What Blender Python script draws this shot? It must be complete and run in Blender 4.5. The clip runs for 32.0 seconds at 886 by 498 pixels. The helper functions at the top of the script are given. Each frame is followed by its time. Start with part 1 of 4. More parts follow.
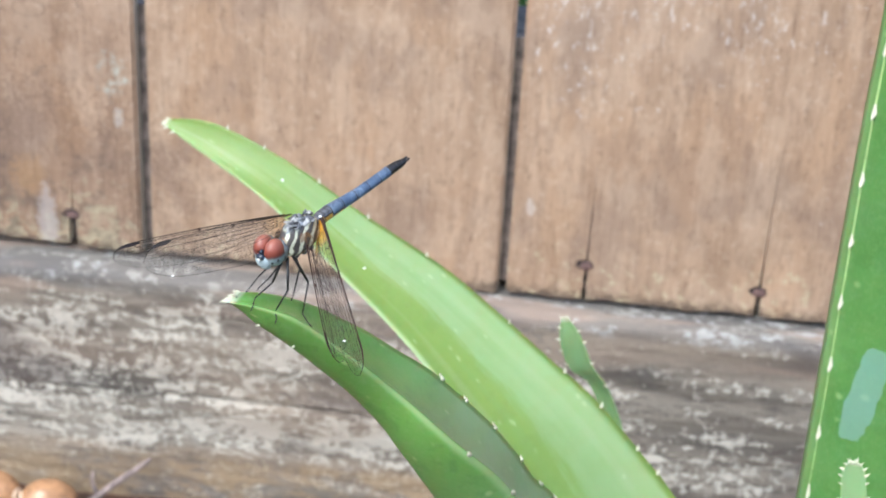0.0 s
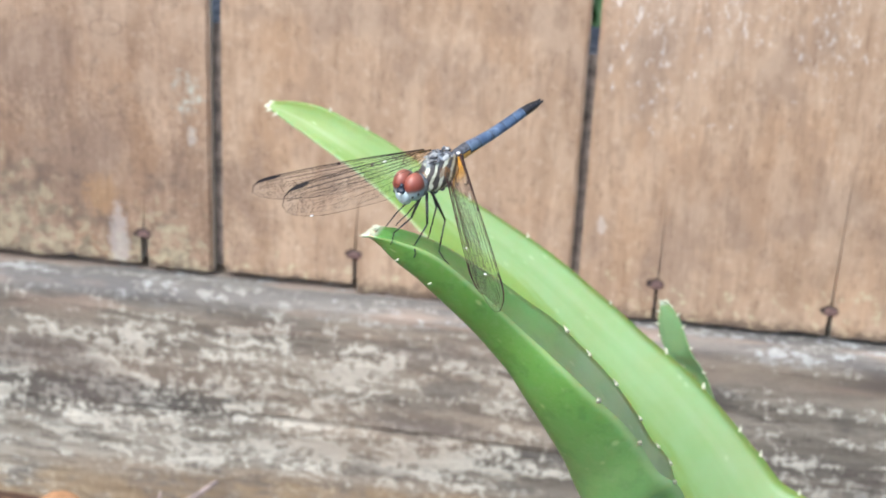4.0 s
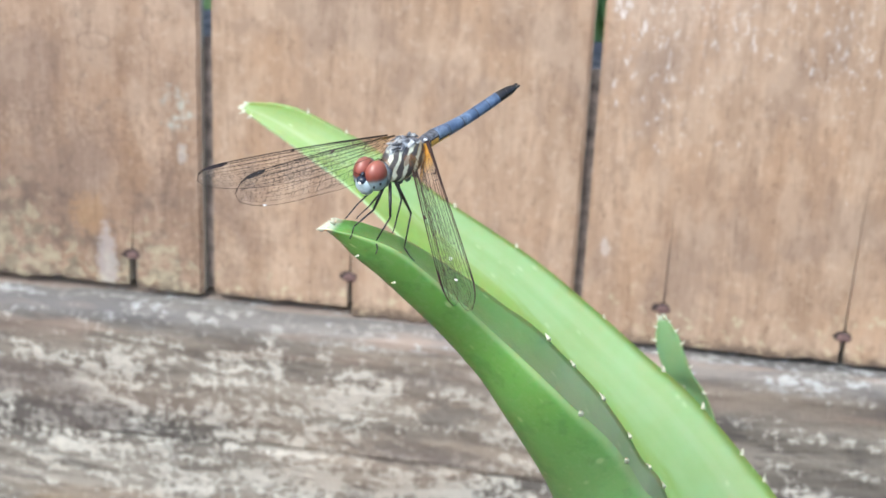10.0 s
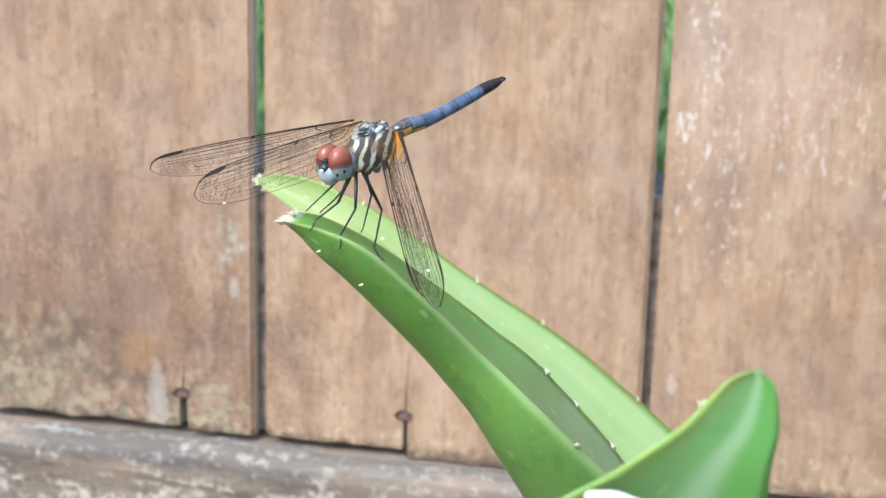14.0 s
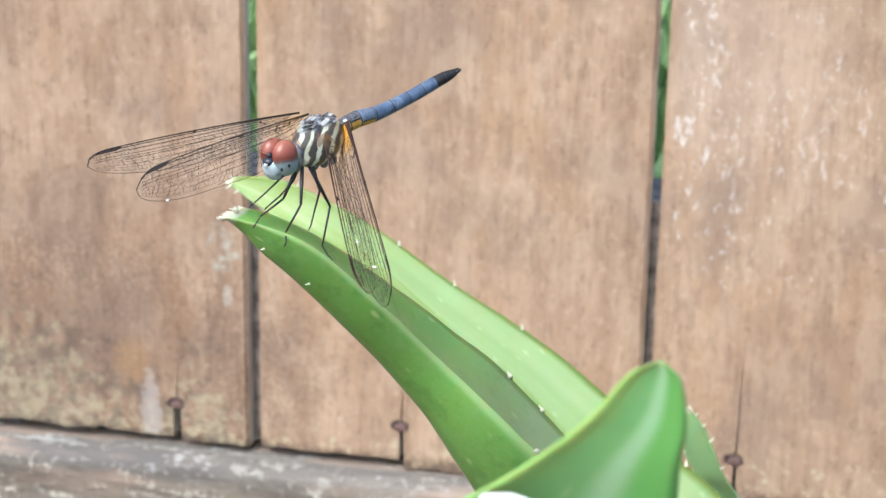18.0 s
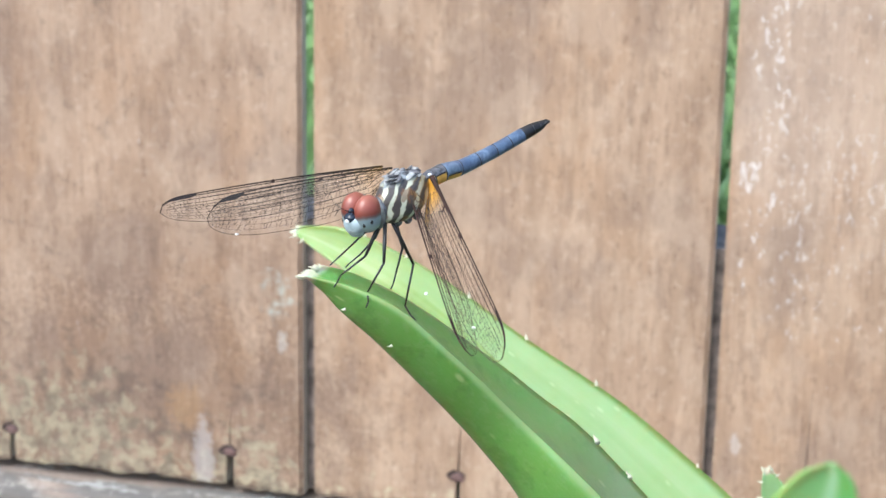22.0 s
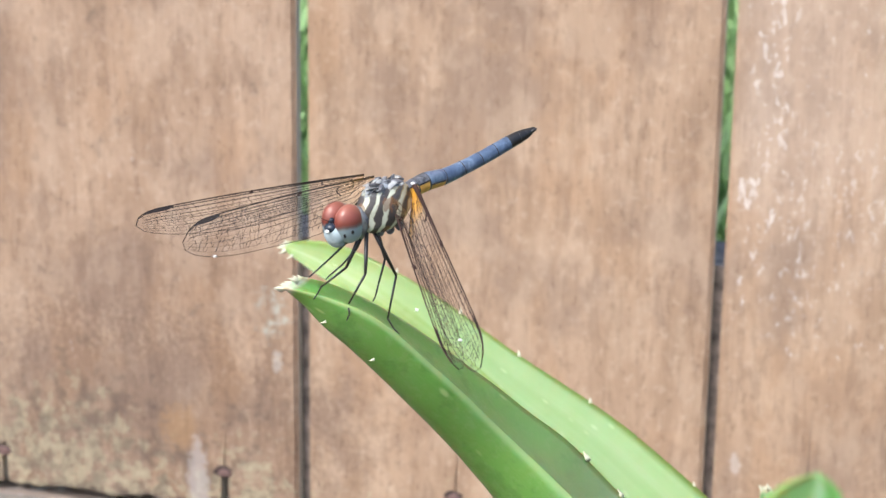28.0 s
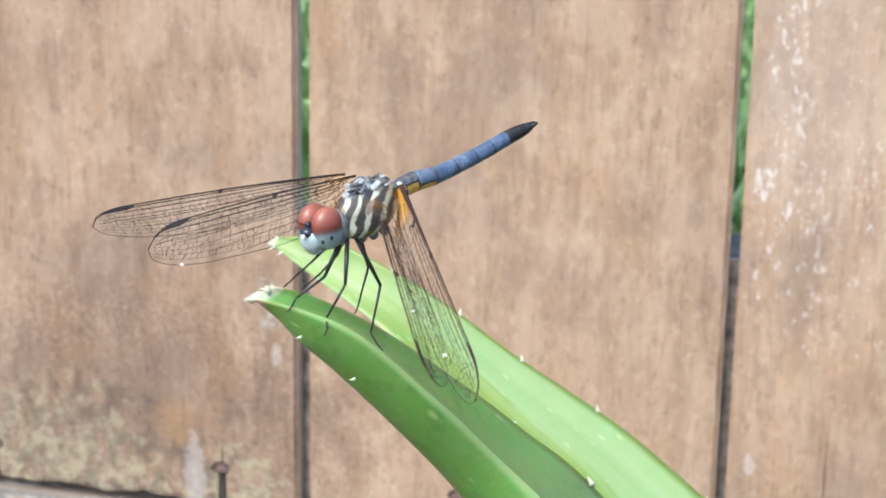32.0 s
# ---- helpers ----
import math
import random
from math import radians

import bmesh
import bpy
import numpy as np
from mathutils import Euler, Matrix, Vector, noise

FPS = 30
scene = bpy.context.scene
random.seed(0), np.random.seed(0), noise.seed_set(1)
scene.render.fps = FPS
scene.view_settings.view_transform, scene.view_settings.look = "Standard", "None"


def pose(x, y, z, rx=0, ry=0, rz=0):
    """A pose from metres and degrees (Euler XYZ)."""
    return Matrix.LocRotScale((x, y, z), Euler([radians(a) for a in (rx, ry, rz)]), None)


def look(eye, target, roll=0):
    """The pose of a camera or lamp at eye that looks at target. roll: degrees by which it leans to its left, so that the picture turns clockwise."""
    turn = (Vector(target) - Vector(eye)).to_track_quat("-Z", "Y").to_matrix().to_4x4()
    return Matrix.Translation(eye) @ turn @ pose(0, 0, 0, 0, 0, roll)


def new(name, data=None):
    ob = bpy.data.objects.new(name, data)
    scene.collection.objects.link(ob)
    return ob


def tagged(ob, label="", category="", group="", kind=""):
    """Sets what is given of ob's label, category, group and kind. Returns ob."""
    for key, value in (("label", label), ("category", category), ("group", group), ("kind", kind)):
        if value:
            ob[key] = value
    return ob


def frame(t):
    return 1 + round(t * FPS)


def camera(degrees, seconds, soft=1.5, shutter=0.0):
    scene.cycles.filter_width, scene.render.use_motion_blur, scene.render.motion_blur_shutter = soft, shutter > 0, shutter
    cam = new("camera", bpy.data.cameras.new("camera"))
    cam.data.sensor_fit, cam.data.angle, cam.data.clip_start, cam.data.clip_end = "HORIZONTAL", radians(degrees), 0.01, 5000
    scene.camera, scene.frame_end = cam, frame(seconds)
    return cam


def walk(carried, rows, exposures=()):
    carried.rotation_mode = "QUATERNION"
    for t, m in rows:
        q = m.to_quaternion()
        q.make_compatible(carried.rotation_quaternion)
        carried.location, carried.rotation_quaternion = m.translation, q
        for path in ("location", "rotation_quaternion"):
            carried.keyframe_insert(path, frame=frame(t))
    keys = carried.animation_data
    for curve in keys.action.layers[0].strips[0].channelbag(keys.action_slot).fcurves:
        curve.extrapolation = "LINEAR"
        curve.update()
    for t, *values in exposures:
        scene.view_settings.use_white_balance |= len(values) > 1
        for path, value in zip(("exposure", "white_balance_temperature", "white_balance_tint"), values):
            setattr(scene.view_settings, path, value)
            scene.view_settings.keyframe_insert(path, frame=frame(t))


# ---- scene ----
cam = camera(30, 32.0)
PATH = [
    (0, (0.03494, -0.59193, 0.32015), (-0.01832, -0.05972, 0.04827), 3.072),
    (0.5, (0.03385, -0.59359, 0.32351), (-0.02107, -0.06213, 0.05050), 2.958),
    (1, (0.03567, -0.59760, 0.32502), (-0.02101, -0.06717, 0.05037), 2.887),
    (1.5, (0.03465, -0.60118, 0.32531), (-0.02355, -0.06994, 0.05255), 2.859),
    (2, (0.02859, -0.60707, 0.31512), (-0.03569, -0.06494, 0.06621), 2.716),
    (2.5, (0.02648, -0.60894, 0.31144), (-0.03757, -0.06666, 0.06277), 2.730),
    (3, (0.02528, -0.60776, 0.31001), (-0.03962, -0.06556, 0.06140), 2.659),
    (3.5, (0.02250, -0.60477, 0.30382), (-0.04241, -0.06269, 0.05495), 2.735),
    (5.5, (0.01336, -0.60765, 0.29694), (-0.05231, -0.06309, 0.05376), 2.719),
    (6, (0.01515, -0.60456, 0.29901), (-0.05037, -0.06011, 0.05553), 2.663),
    (6.5, (0.01498, -0.60087, 0.30139), (-0.05067, -0.05625, 0.05834), 2.667),
    (7, (0.01493, -0.59897, 0.30129), (-0.05107, -0.05427, 0.05849), 2.658),
    (7.5, (0.01404, -0.59859, 0.30092), (-0.05160, -0.05389, 0.05804), 2.718),
    (8, (0.01585, -0.59722, 0.30093), (-0.05013, -0.05250, 0.05818), 2.644),
    (8.5, (0.01952, -0.59440, 0.29747), (-0.04613, -0.04951, 0.05499), 2.666),
    (9, (0.02363, -0.59031, 0.29540), (-0.04280, -0.04464, 0.05492), 2.727),
    (9.5, (0.02417, -0.58873, 0.29055), (-0.04578, -0.04220, 0.05305), 2.645),
    (10, (0.02521, -0.58576, 0.28485), (-0.04768, -0.03875, 0.04932), 2.663),
    (10.5, (0.02849, -0.58492, 0.27720), (-0.04879, -0.03705, 0.04510), 2.646),
    (11, (0.03297, -0.58428, 0.27115), (-0.04449, -0.03573, 0.04073), 2.692),
    (11.5, (0.03103, -0.58206, 0.26770), (-0.05960, -0.02341, 0.06846), 2.388),
    (12, (0.03267, -0.57888, 0.26214), (-0.06206, -0.01703, 0.07411), 2.311),
    (12.5, (0.03542, -0.57609, 0.26021), (-0.06432, -0.01257, 0.07997), 1.935),
    (13, (0.03876, -0.57472, 0.25361), (-0.06662, -0.01000, 0.08042), 1.849),
    (13.5, (0.03931, -0.57421, 0.24839), (-0.07326, -0.00894, 0.08167), 1.680),
    (14, (0.04289, -0.57025, 0.24847), (-0.07536, -0.00508, 0.08537), 1.423),
    (14.5, (0.05013, -0.56725, 0.24816), (-0.07177, -0.00234, 0.08688), 1.294),
    (16.5, (0.04857, -0.56656, 0.24873), (-0.07522, -0.00180, 0.08836), 1.099),
    (17, (0.05032, -0.56611, 0.24727), (-0.07480, -0.00137, 0.08785), 1.069),
    (17.5, (0.05221, -0.56191, 0.24414), (-0.07310, 0.00284, 0.08491), 1.079),
    (18, (0.05023, -0.56040, 0.24437), (-0.07566, 0.00431, 0.08545), 1.045),
    (18.5, (0.04819, -0.55992, 0.23931), (-0.07898, 0.00468, 0.08104), 1.075),
    (19, (0.04405, -0.55969, 0.24484), (-0.08317, 0.00494, 0.08673), 0.994),
    (19.5, (0.03809, -0.55959, 0.24722), (-0.09649, 0.00499, 0.09512), 0.892),
    (20, (0.03631, -0.55630, 0.24880), (-0.10069, 0.00822, 0.09868), 0.959),
    (20.5, (0.03657, -0.55491, 0.24910), (-0.10440, 0.00949, 0.10218), 0.737),
    (21, (0.03673, -0.55422, 0.24826), (-0.10568, 0.01018, 0.10277), 0.828),
    (21.5, (0.03879, -0.55172, 0.24627), (-0.10364, 0.01260, 0.10047), 0.950),
    (22, (0.04215, -0.55120, 0.24406), (-0.09975, 0.01335, 0.09864), 0.939),
    (22.5, (0.04376, -0.55102, 0.24138), (-0.09816, 0.01354, 0.09604), 1.017),
    (23, (0.04555, -0.55243, 0.23932), (-0.09626, 0.01219, 0.09407), 0.934),
    (23.5, (0.04579, -0.55446, 0.23455), (-0.09584, 0.01032, 0.08979), 1.018),
    (24, (0.04532, -0.55518, 0.23018), (-0.09599, 0.00953, 0.08481), 1.042),
    (24.5, (0.04308, -0.55718, 0.23181), (-0.10027, 0.00880, 0.09357), 0.938),
    (25, (0.04328, -0.55728, 0.23336), (-0.10004, 0.00908, 0.09662), 0.910),
    (25.5, (0.04478, -0.55581, 0.23825), (-0.09879, 0.01033, 0.10087), 0.898),
    (27.5, (0.04325, -0.54675, 0.24046), (-0.10005, 0.01922, 0.10209), 0.783),
    (28, (0.04314, -0.54551, 0.24144), (-0.10027, 0.02056, 0.10361), 0.757),
    (28.5, (0.04294, -0.54503, 0.24217), (-0.10001, 0.02105, 0.10390), 0.745),
    (29, (0.04225, -0.54458, 0.24334), (-0.10090, 0.02151, 0.10533), 0.786),
    (29.5, (0.04191, -0.54128, 0.24517), (-0.10129, 0.02477, 0.10703), 0.846),
    (30, (0.04166, -0.53672, 0.24568), (-0.10291, 0.02876, 0.10665), 0.794),
    (30.5, (0.04172, -0.53430, 0.24614), (-0.10350, 0.03061, 0.10548), 0.753),
    (31, (0.04317, -0.53281, 0.24508), (-0.10267, 0.03182, 0.10391), 0.837),
    (31.5, (0.04249, -0.53020, 0.24183), (-0.10373, 0.03413, 0.09987), 0.943),
    (32, (0.04070, -0.52579, 0.23952), (-0.10664, 0.03781, 0.09581), 0.989),
]
walk(cam, [(t, look(eye, aim, roll)) for t, eye, aim, roll in PATH],
     exposures=[(0, 0.89, 5700, 5), (3, 0.91, 5800, 5), (6, 0.95, 5720, 5), (9, 0.95, 5680, 4), (13, 0.97, 5850, 5), (19, 0.99, 5900, 5), (21, 0.98, 5850, 6), (22, 1.0, 5680, 4),
                (23.5, 1.0, 5850, 4), (25, 0.88, 6300, 6), (28, 0.97, 6050, 8), (29.5, 0.97, 6050, 7), (31, 1.04, 5780, 4), (32, 1.02, 5780, 4)])
cam.data.dof.use_dof = True
cam.data.dof.focus_distance = 0.215
cam.data.dof.aperture_fstop = 74

# ---- sky and sun: a bright, thinly overcast day ----
SUN_UP, SUN_ROUND = 50, 208
world = bpy.data.worlds.new("sky")
scene.world = world
world.use_nodes = True
wnt = world.node_tree
sky = wnt.nodes.new("ShaderNodeTexSky")
sky.sky_type = 'NISHITA'
sky.sun_disc = False
sky.sun_elevation, sky.sun_rotation = radians(SUN_UP), radians(SUN_ROUND)
sky.dust_density = 4.0
wnt.links.new(sky.outputs[0], wnt.nodes["Background"].inputs[0])
wnt.nodes["Background"].inputs[1].default_value = 0.15
sun = new("sun", bpy.data.lights.new("sun", 'SUN'))
sun.data.energy, sun.data.angle, sun.data.color = 1.15, radians(30), (1.0, 0.96, 0.90)
a, b = radians(SUN_ROUND), radians(SUN_UP)
SUN_FROM = Vector((math.sin(a) * math.cos(b), math.cos(a) * math.cos(b), math.sin(b)))
sun.matrix_world = look(SUN_FROM * 20, (0, 0, 0))


# ---- materials ----
class Nodes:
    """Short ways to add shader nodes to one material."""

    def __init__(self, name, rough=0.6):
        self.m = bpy.data.materials.new(name)
        self.m.use_nodes = True
        self.t = self.m.node_tree
        self.bsdf = self.t.nodes["Principled BSDF"]
        self.bsdf.inputs["Roughness"].default_value = rough

    def node(self, kind):
        return self.t.nodes.new(kind)

    def link(self, a, b):
        self.t.links.new(a, b)

    def coords(self, which="Object", scale=(1, 1, 1)):
        c = self.node("ShaderNodeTexCoord")
        mp = self.node("ShaderNodeMapping")
        mp.inputs["Scale"].default_value = scale
        self.link(c.outputs[which], mp.inputs[0])
        return mp.outputs[0]

    def noise(self, vec, scale, detail=4, rough=0.6, distort=0.0):
        n = self.node("ShaderNodeTexNoise")
        self.link(vec, n.inputs["Vector"])
        n.inputs["Scale"].default_value = scale
        n.inputs["Detail"].default_value = detail
        n.inputs["Roughness"].default_value = rough
        n.inputs["Distortion"].default_value = distort
        return n.outputs[0]

    def ramp(self, fac, stops):
        n = self.node("ShaderNodeValToRGB")
        while len(n.color_ramp.elements) < len(stops):
            n.color_ramp.elements.new(0.5)
        for e, (p, c) in zip(n.color_ramp.elements, stops):
            e.position = p
            e.color = (*c, 1) if len(c) == 3 else c
        self.link(fac, n.inputs[0])
        return n.outputs[0]

    def step(self, fac, lo, hi):
        n = self.node("ShaderNodeMapRange")
        n.interpolation_type = 'SMOOTHSTEP'
        n.inputs[1].default_value, n.inputs[2].default_value = lo, hi
        self.link(fac, n.inputs[0])
        return n.outputs[0]

    def math(self, op, a, b):
        n = self.node("ShaderNodeMath")
        n.operation = op
        for i, v in enumerate((a, b)):
            if isinstance(v, (int, float)):
                n.inputs[i].default_value = v
            else:
                self.link(v, n.inputs[i])
        return n.outputs[0]

    def mix(self, fac, a, b, blend='MIX'):
        n = self.node("ShaderNodeMix")
        n.data_type, n.blend_type = 'RGBA', blend
        for i, v in ((0, fac), (6, a), (7, b)):
            if isinstance(v, tuple):
                n.inputs[i].default_value = (*v, 1)
            elif isinstance(v, (int, float)):
                n.inputs[i].default_value = v
            else:
                self.link(v, n.inputs[i])
        return n.outputs[2]

    def axis(self, vec, i):
        n = self.node("ShaderNodeSeparateXYZ")
        self.link(vec, n.inputs[0])
        return n.outputs[i]

    def colour(self, c):
        if isinstance(c, tuple):
            self.bsdf.inputs["Base Color"].default_value = (*c, 1)
        else:
            self.link(c, self.bsdf.inputs["Base Color"])
        return self

    def bump(self, height, strength, dist):
        n = self.node("ShaderNodeBump")
        n.inputs["Strength"].default_value = strength
        n.inputs["Distance"].default_value = dist
        self.link(height, n.inputs["Height"])
        self.link(n.outputs[0], self.bsdf.inputs["Normal"])
        return self

    def put(self, name, v):
        if isinstance(v, (int, float)):
            self.bsdf.inputs[name].default_value = v
        else:
            self.link(v, self.bsdf.inputs[name])
        return self


def picket_wood():
    k = Nodes("weathered_cedar", 0.75)
    g = k.coords("Object", (1, 1, 1))
    long = k.coords("Object", (1, 1, 0.10))
    fibre = k.noise(long, 420, 6, 0.7)
    streak = k.noise(k.coords("Object", (1, 1, 0.20)), 75, 4, 0.6, 0.6)
    blotch = k.noise(g, 16, 5, 0.65)
    speck = k.noise(g, 260, 3, 0.7)
    c = k.ramp(streak, [(0.3, (0.31, 0.205, 0.13)), (0.5, (0.40, 0.275, 0.182)), (0.7, (0.47, 0.335, 0.228))])
    c = k.mix(k.math('MULTIPLY', k.step(fibre, 0.50, 0.62), 0.28), c, (0.21, 0.13, 0.08))
    c = k.mix(k.math('MULTIPLY', k.step(speck, 0.54, 0.64), 0.36), c, (0.56, 0.44, 0.33))
    c = k.mix(k.math('MULTIPLY', k.step(blotch, 0.49, 0.58), 0.5), c, (0.25, 0.175, 0.13))
    # orange heart stains
    warm = k.noise(k.coords("Object", (1, 1, 0.5)), 30, 3, 0.5)
    c = k.mix(k.math('MULTIPLY', k.step(warm, 0.50, 0.62), 0.24), c, (0.48, 0.29, 0.155))
    pit = k.noise(k.coords("Object", (1, 1, 0.4)), 330, 4, 0.8)
    c = k.mix(k.math('MULTIPLY', k.step(pit, 0.54, 0.62), 0.42), c, (0.17, 0.105, 0.065))
    cloud = k.noise(k.coords("Object", (1, 1, 0.6)), 55, 4, 0.6)
    c = k.mix(k.math('MULTIPLY', k.step(cloud, 0.48, 0.60), 0.38), c, (0.53, 0.40, 0.285))
    stain = k.noise(k.coords("Object", (1, 1, 0.35)), 90, 5, 0.7)
    c = k.mix(k.math('MULTIPLY', k.step(stain, 0.53, 0.62), 0.4), c, (0.23, 0.15, 0.10))
    z = k.math('SUBTRACT', k.axis(g, 2), 0.107)
    x = k.axis(g, 0)
    # pale flaking film: denser on the board beyond the right gap, a few flecks elsewhere
    fl = k.noise(k.coords("Object", (1, 1, 0.42)), 400, 4, 0.75, 0.4)
    area = k.noise(k.coords("Object", (1, 1, 0.45)), 24, 3, 0.6)
    right = k.step(x, -0.002, 0.012)
    dense = k.math('MULTIPLY', k.math('MULTIPLY', right, k.step(z, 0.02, 0.10)), 0.108)
    column = k.math('MULTIPLY', k.math('MULTIPLY', k.step(x, 0.005, 0.009), k.math('SUBTRACT', 1.0, k.step(x, 0.017, 0.024))), k.step(z, 0.08, 0.12))
    dense = k.math('ADD', dense, k.math('MULTIPLY', column, 0.04))
    thr = k.math('ADD', k.math('ADD', fl, k.math('MULTIPLY', k.math('SUBTRACT', area, 0.5), 0.42)), dense)
    c = k.mix(k.math('MULTIPLY', k.step(thr, 0.715, 0.775), k.math('ADD', 0.46, k.math('MULTIPLY', column, 0.34))), c, (0.74, 0.71, 0.68))
    # lichen near the foot, and a darker band along its lowest edge
    left = k.math('SUBTRACT', 1.0, k.step(x, -0.165, -0.145))
    far_left = k.math('SUBTRACT', 1.0, k.step(x, -0.235, -0.185))
    low = k.math('MULTIPLY', k.math('SUBTRACT', 1.0, k.step(k.math('SUBTRACT', z, k.math('MULTIPLY', far_left, 0.022)), 0.0, 0.062)), k.math('ADD', 0.75, k.math('MULTIPLY', left, 0.6)))
    lich = k.noise(g, 170, 5, 0.75)
    spread = k.noise(g, 22, 2, 0.5)
    lm = k.math('ADD', k.math('ADD', lich, k.math('MULTIPLY', low, 0.17)), k.math('MULTIPLY', k.math('SUBTRACT', spread, 0.5), 0.25))
    c = k.mix(k.math('MULTIPLY', k.step(lm, 0.68, 0.78), 0.75), c, (0.52, 0.46, 0.30))
    grime = k.noise(g, 105, 5, 0.7, 0.3)
    c = k.mix(k.math('MULTIPLY', k.step(k.math('ADD', grime, k.math('MULTIPLY', low, 0.10)), 0.55, 0.74), k.math('MULTIPLY', left, 0.55)), c, (0.11, 0.085, 0.065))
    foot_dark = k.math('SUBTRACT', 1.0, k.step(k.math('ADD', z, k.math('MULTIPLY', k.math('SUBTRACT', lich, 0.5), 0.02)), 0.001, 0.007))
    c = k.mix(k.math('MULTIPLY', foot_dark, 0.8), c, (0.07, 0.05, 0.035))
    # grey stain low on the left board, two pale lichen tufts by its edge
    def spot(px, pz, rx, rz, soft=0.35):
        dx = k.math('DIVIDE', k.math('SUBTRACT', x, px), rx)
        dz = k.math('DIVIDE', k.math('SUBTRACT', z, pz), rz)
        r = k.math('ADD', k.math('MULTIPLY', dx, dx), k.math('MULTIPLY', dz, dz))
        return k.math('SUBTRACT', 1.0, k.step(k.math('ADD', r, k.math('MULTIPLY', k.math('SUBTRACT', k.noise(g, 420, 4, 0.7), 0.5), 6.0)), 1 - soft, 1 + soft))
    c = k.mix(k.math('MULTIPLY', spot(-0.205, 0.088, 0.050, 0.020, 0.9), 0.38), c, k.mix(1.0, c, (0.62, 0.59, 0.58), 'MULTIPLY'))
    c = k.mix(k.math('MULTIPLY', spot(-0.159, 0.080, 0.006, 0.009), k.math('MULTIPLY', k.step(lich, 0.45, 0.6), 0.65)), c, (0.52, 0.55, 0.47))
    c = k.mix(k.math('MULTIPLY', spot(-0.157, 0.062, 0.002, 0.004), 0.4), c, (0.66, 0.66, 0.6))
    c = k.mix(k.math('MULTIPLY', spot(-0.196, 0.033, 0.007, 0.008, 0.8), 0.45), c, (0.56, 0.34, 0.15))
    c = k.mix(k.math('MULTIPLY', spot(-0.189, 0.013, 0.004, 0.016, 0.5), 0.6), c, (0.58, 0.54, 0.5))
    c = k.mix(k.math('MULTIPLY', spot(0.0085, 0.135, 0.0030, 0.0046), k.math('MULTIPLY', k.step(fl, 0.42, 0.56), 0.75)), c, (0.78, 0.74, 0.70))
    c = k.mix(k.math('MULTIPLY', spot(0.0095, 0.040, 0.0018, 0.0035), 0.4), c, (0.62, 0.58, 0.54))
    c = k.mix(k.math('MULTIPLY', spot(-0.215, 0.036, 0.080, 0.036, 0.9), 0.75), c, k.mix(1.0, c, (0.66, 0.64, 0.64), 'MULTIPLY'))
    board = k.math('SUBTRACT', 1.0, k.step(x, -0.150, -0.148))
    c = k.mix(board, c, k.mix(1.0, c, (0.95, 0.945, 0.96), 'MULTIPLY'))
    c = k.mix(k.math('MULTIPLY', k.math('MULTIPLY', right, k.step(z, 0.08, 0.16)), k.math('MULTIPLY', k.math('SUBTRACT', 1.0, k.step(x, 0.03, 0.08)), 0.25)), c, (0.60, 0.50, 0.42))
    # sawn sides gone grey, painted lighter to make up for shade in the gaps
    c = k.mix(k.math('MULTIPLY', k.step(k.axis(g, 1), 0.0012, 0.0020), 0.8), c, (0.52, 0.51, 0.45))
    # two long knots in the left board
    for px, pz, rx, rz in ((-0.2105, 0.0990, 0.0056, 0.0024), (-0.1911, 0.1045, 0.0068, 0.0034)):
        dx = k.math('DIVIDE', k.math('SUBTRACT', x, px), rx)
        dz = k.math('DIVIDE', k.math('SUBTRACT', z, pz), rz)
        rr = k.math('ADD', k.math('ADD', k.math('MULTIPLY', dx, dx), k.math('MULTIPLY', dz, dz)), k.math('MULTIPLY', k.math('SUBTRACT', cloud, 0.5), 1.2))
        ring = k.math('SUBTRACT', 1.0, k.step(k.math('ABSOLUTE', k.math('SUBTRACT', rr, 1.0), 0.0), 0.03, 0.22))
        c = k.mix(k.math('MULTIPLY', ring, 0.38), c, (0.13, 0.085, 0.06))
    k.colour(c)
    h = k.math('ADD', k.math('MULTIPLY', fibre, 0.6), k.math('ADD', k.math('MULTIPLY', streak, 0.6), k.math('MULTIPLY', speck, 0.25)))
    k.bump(h, 0.9, 0.0014)
    return k.m


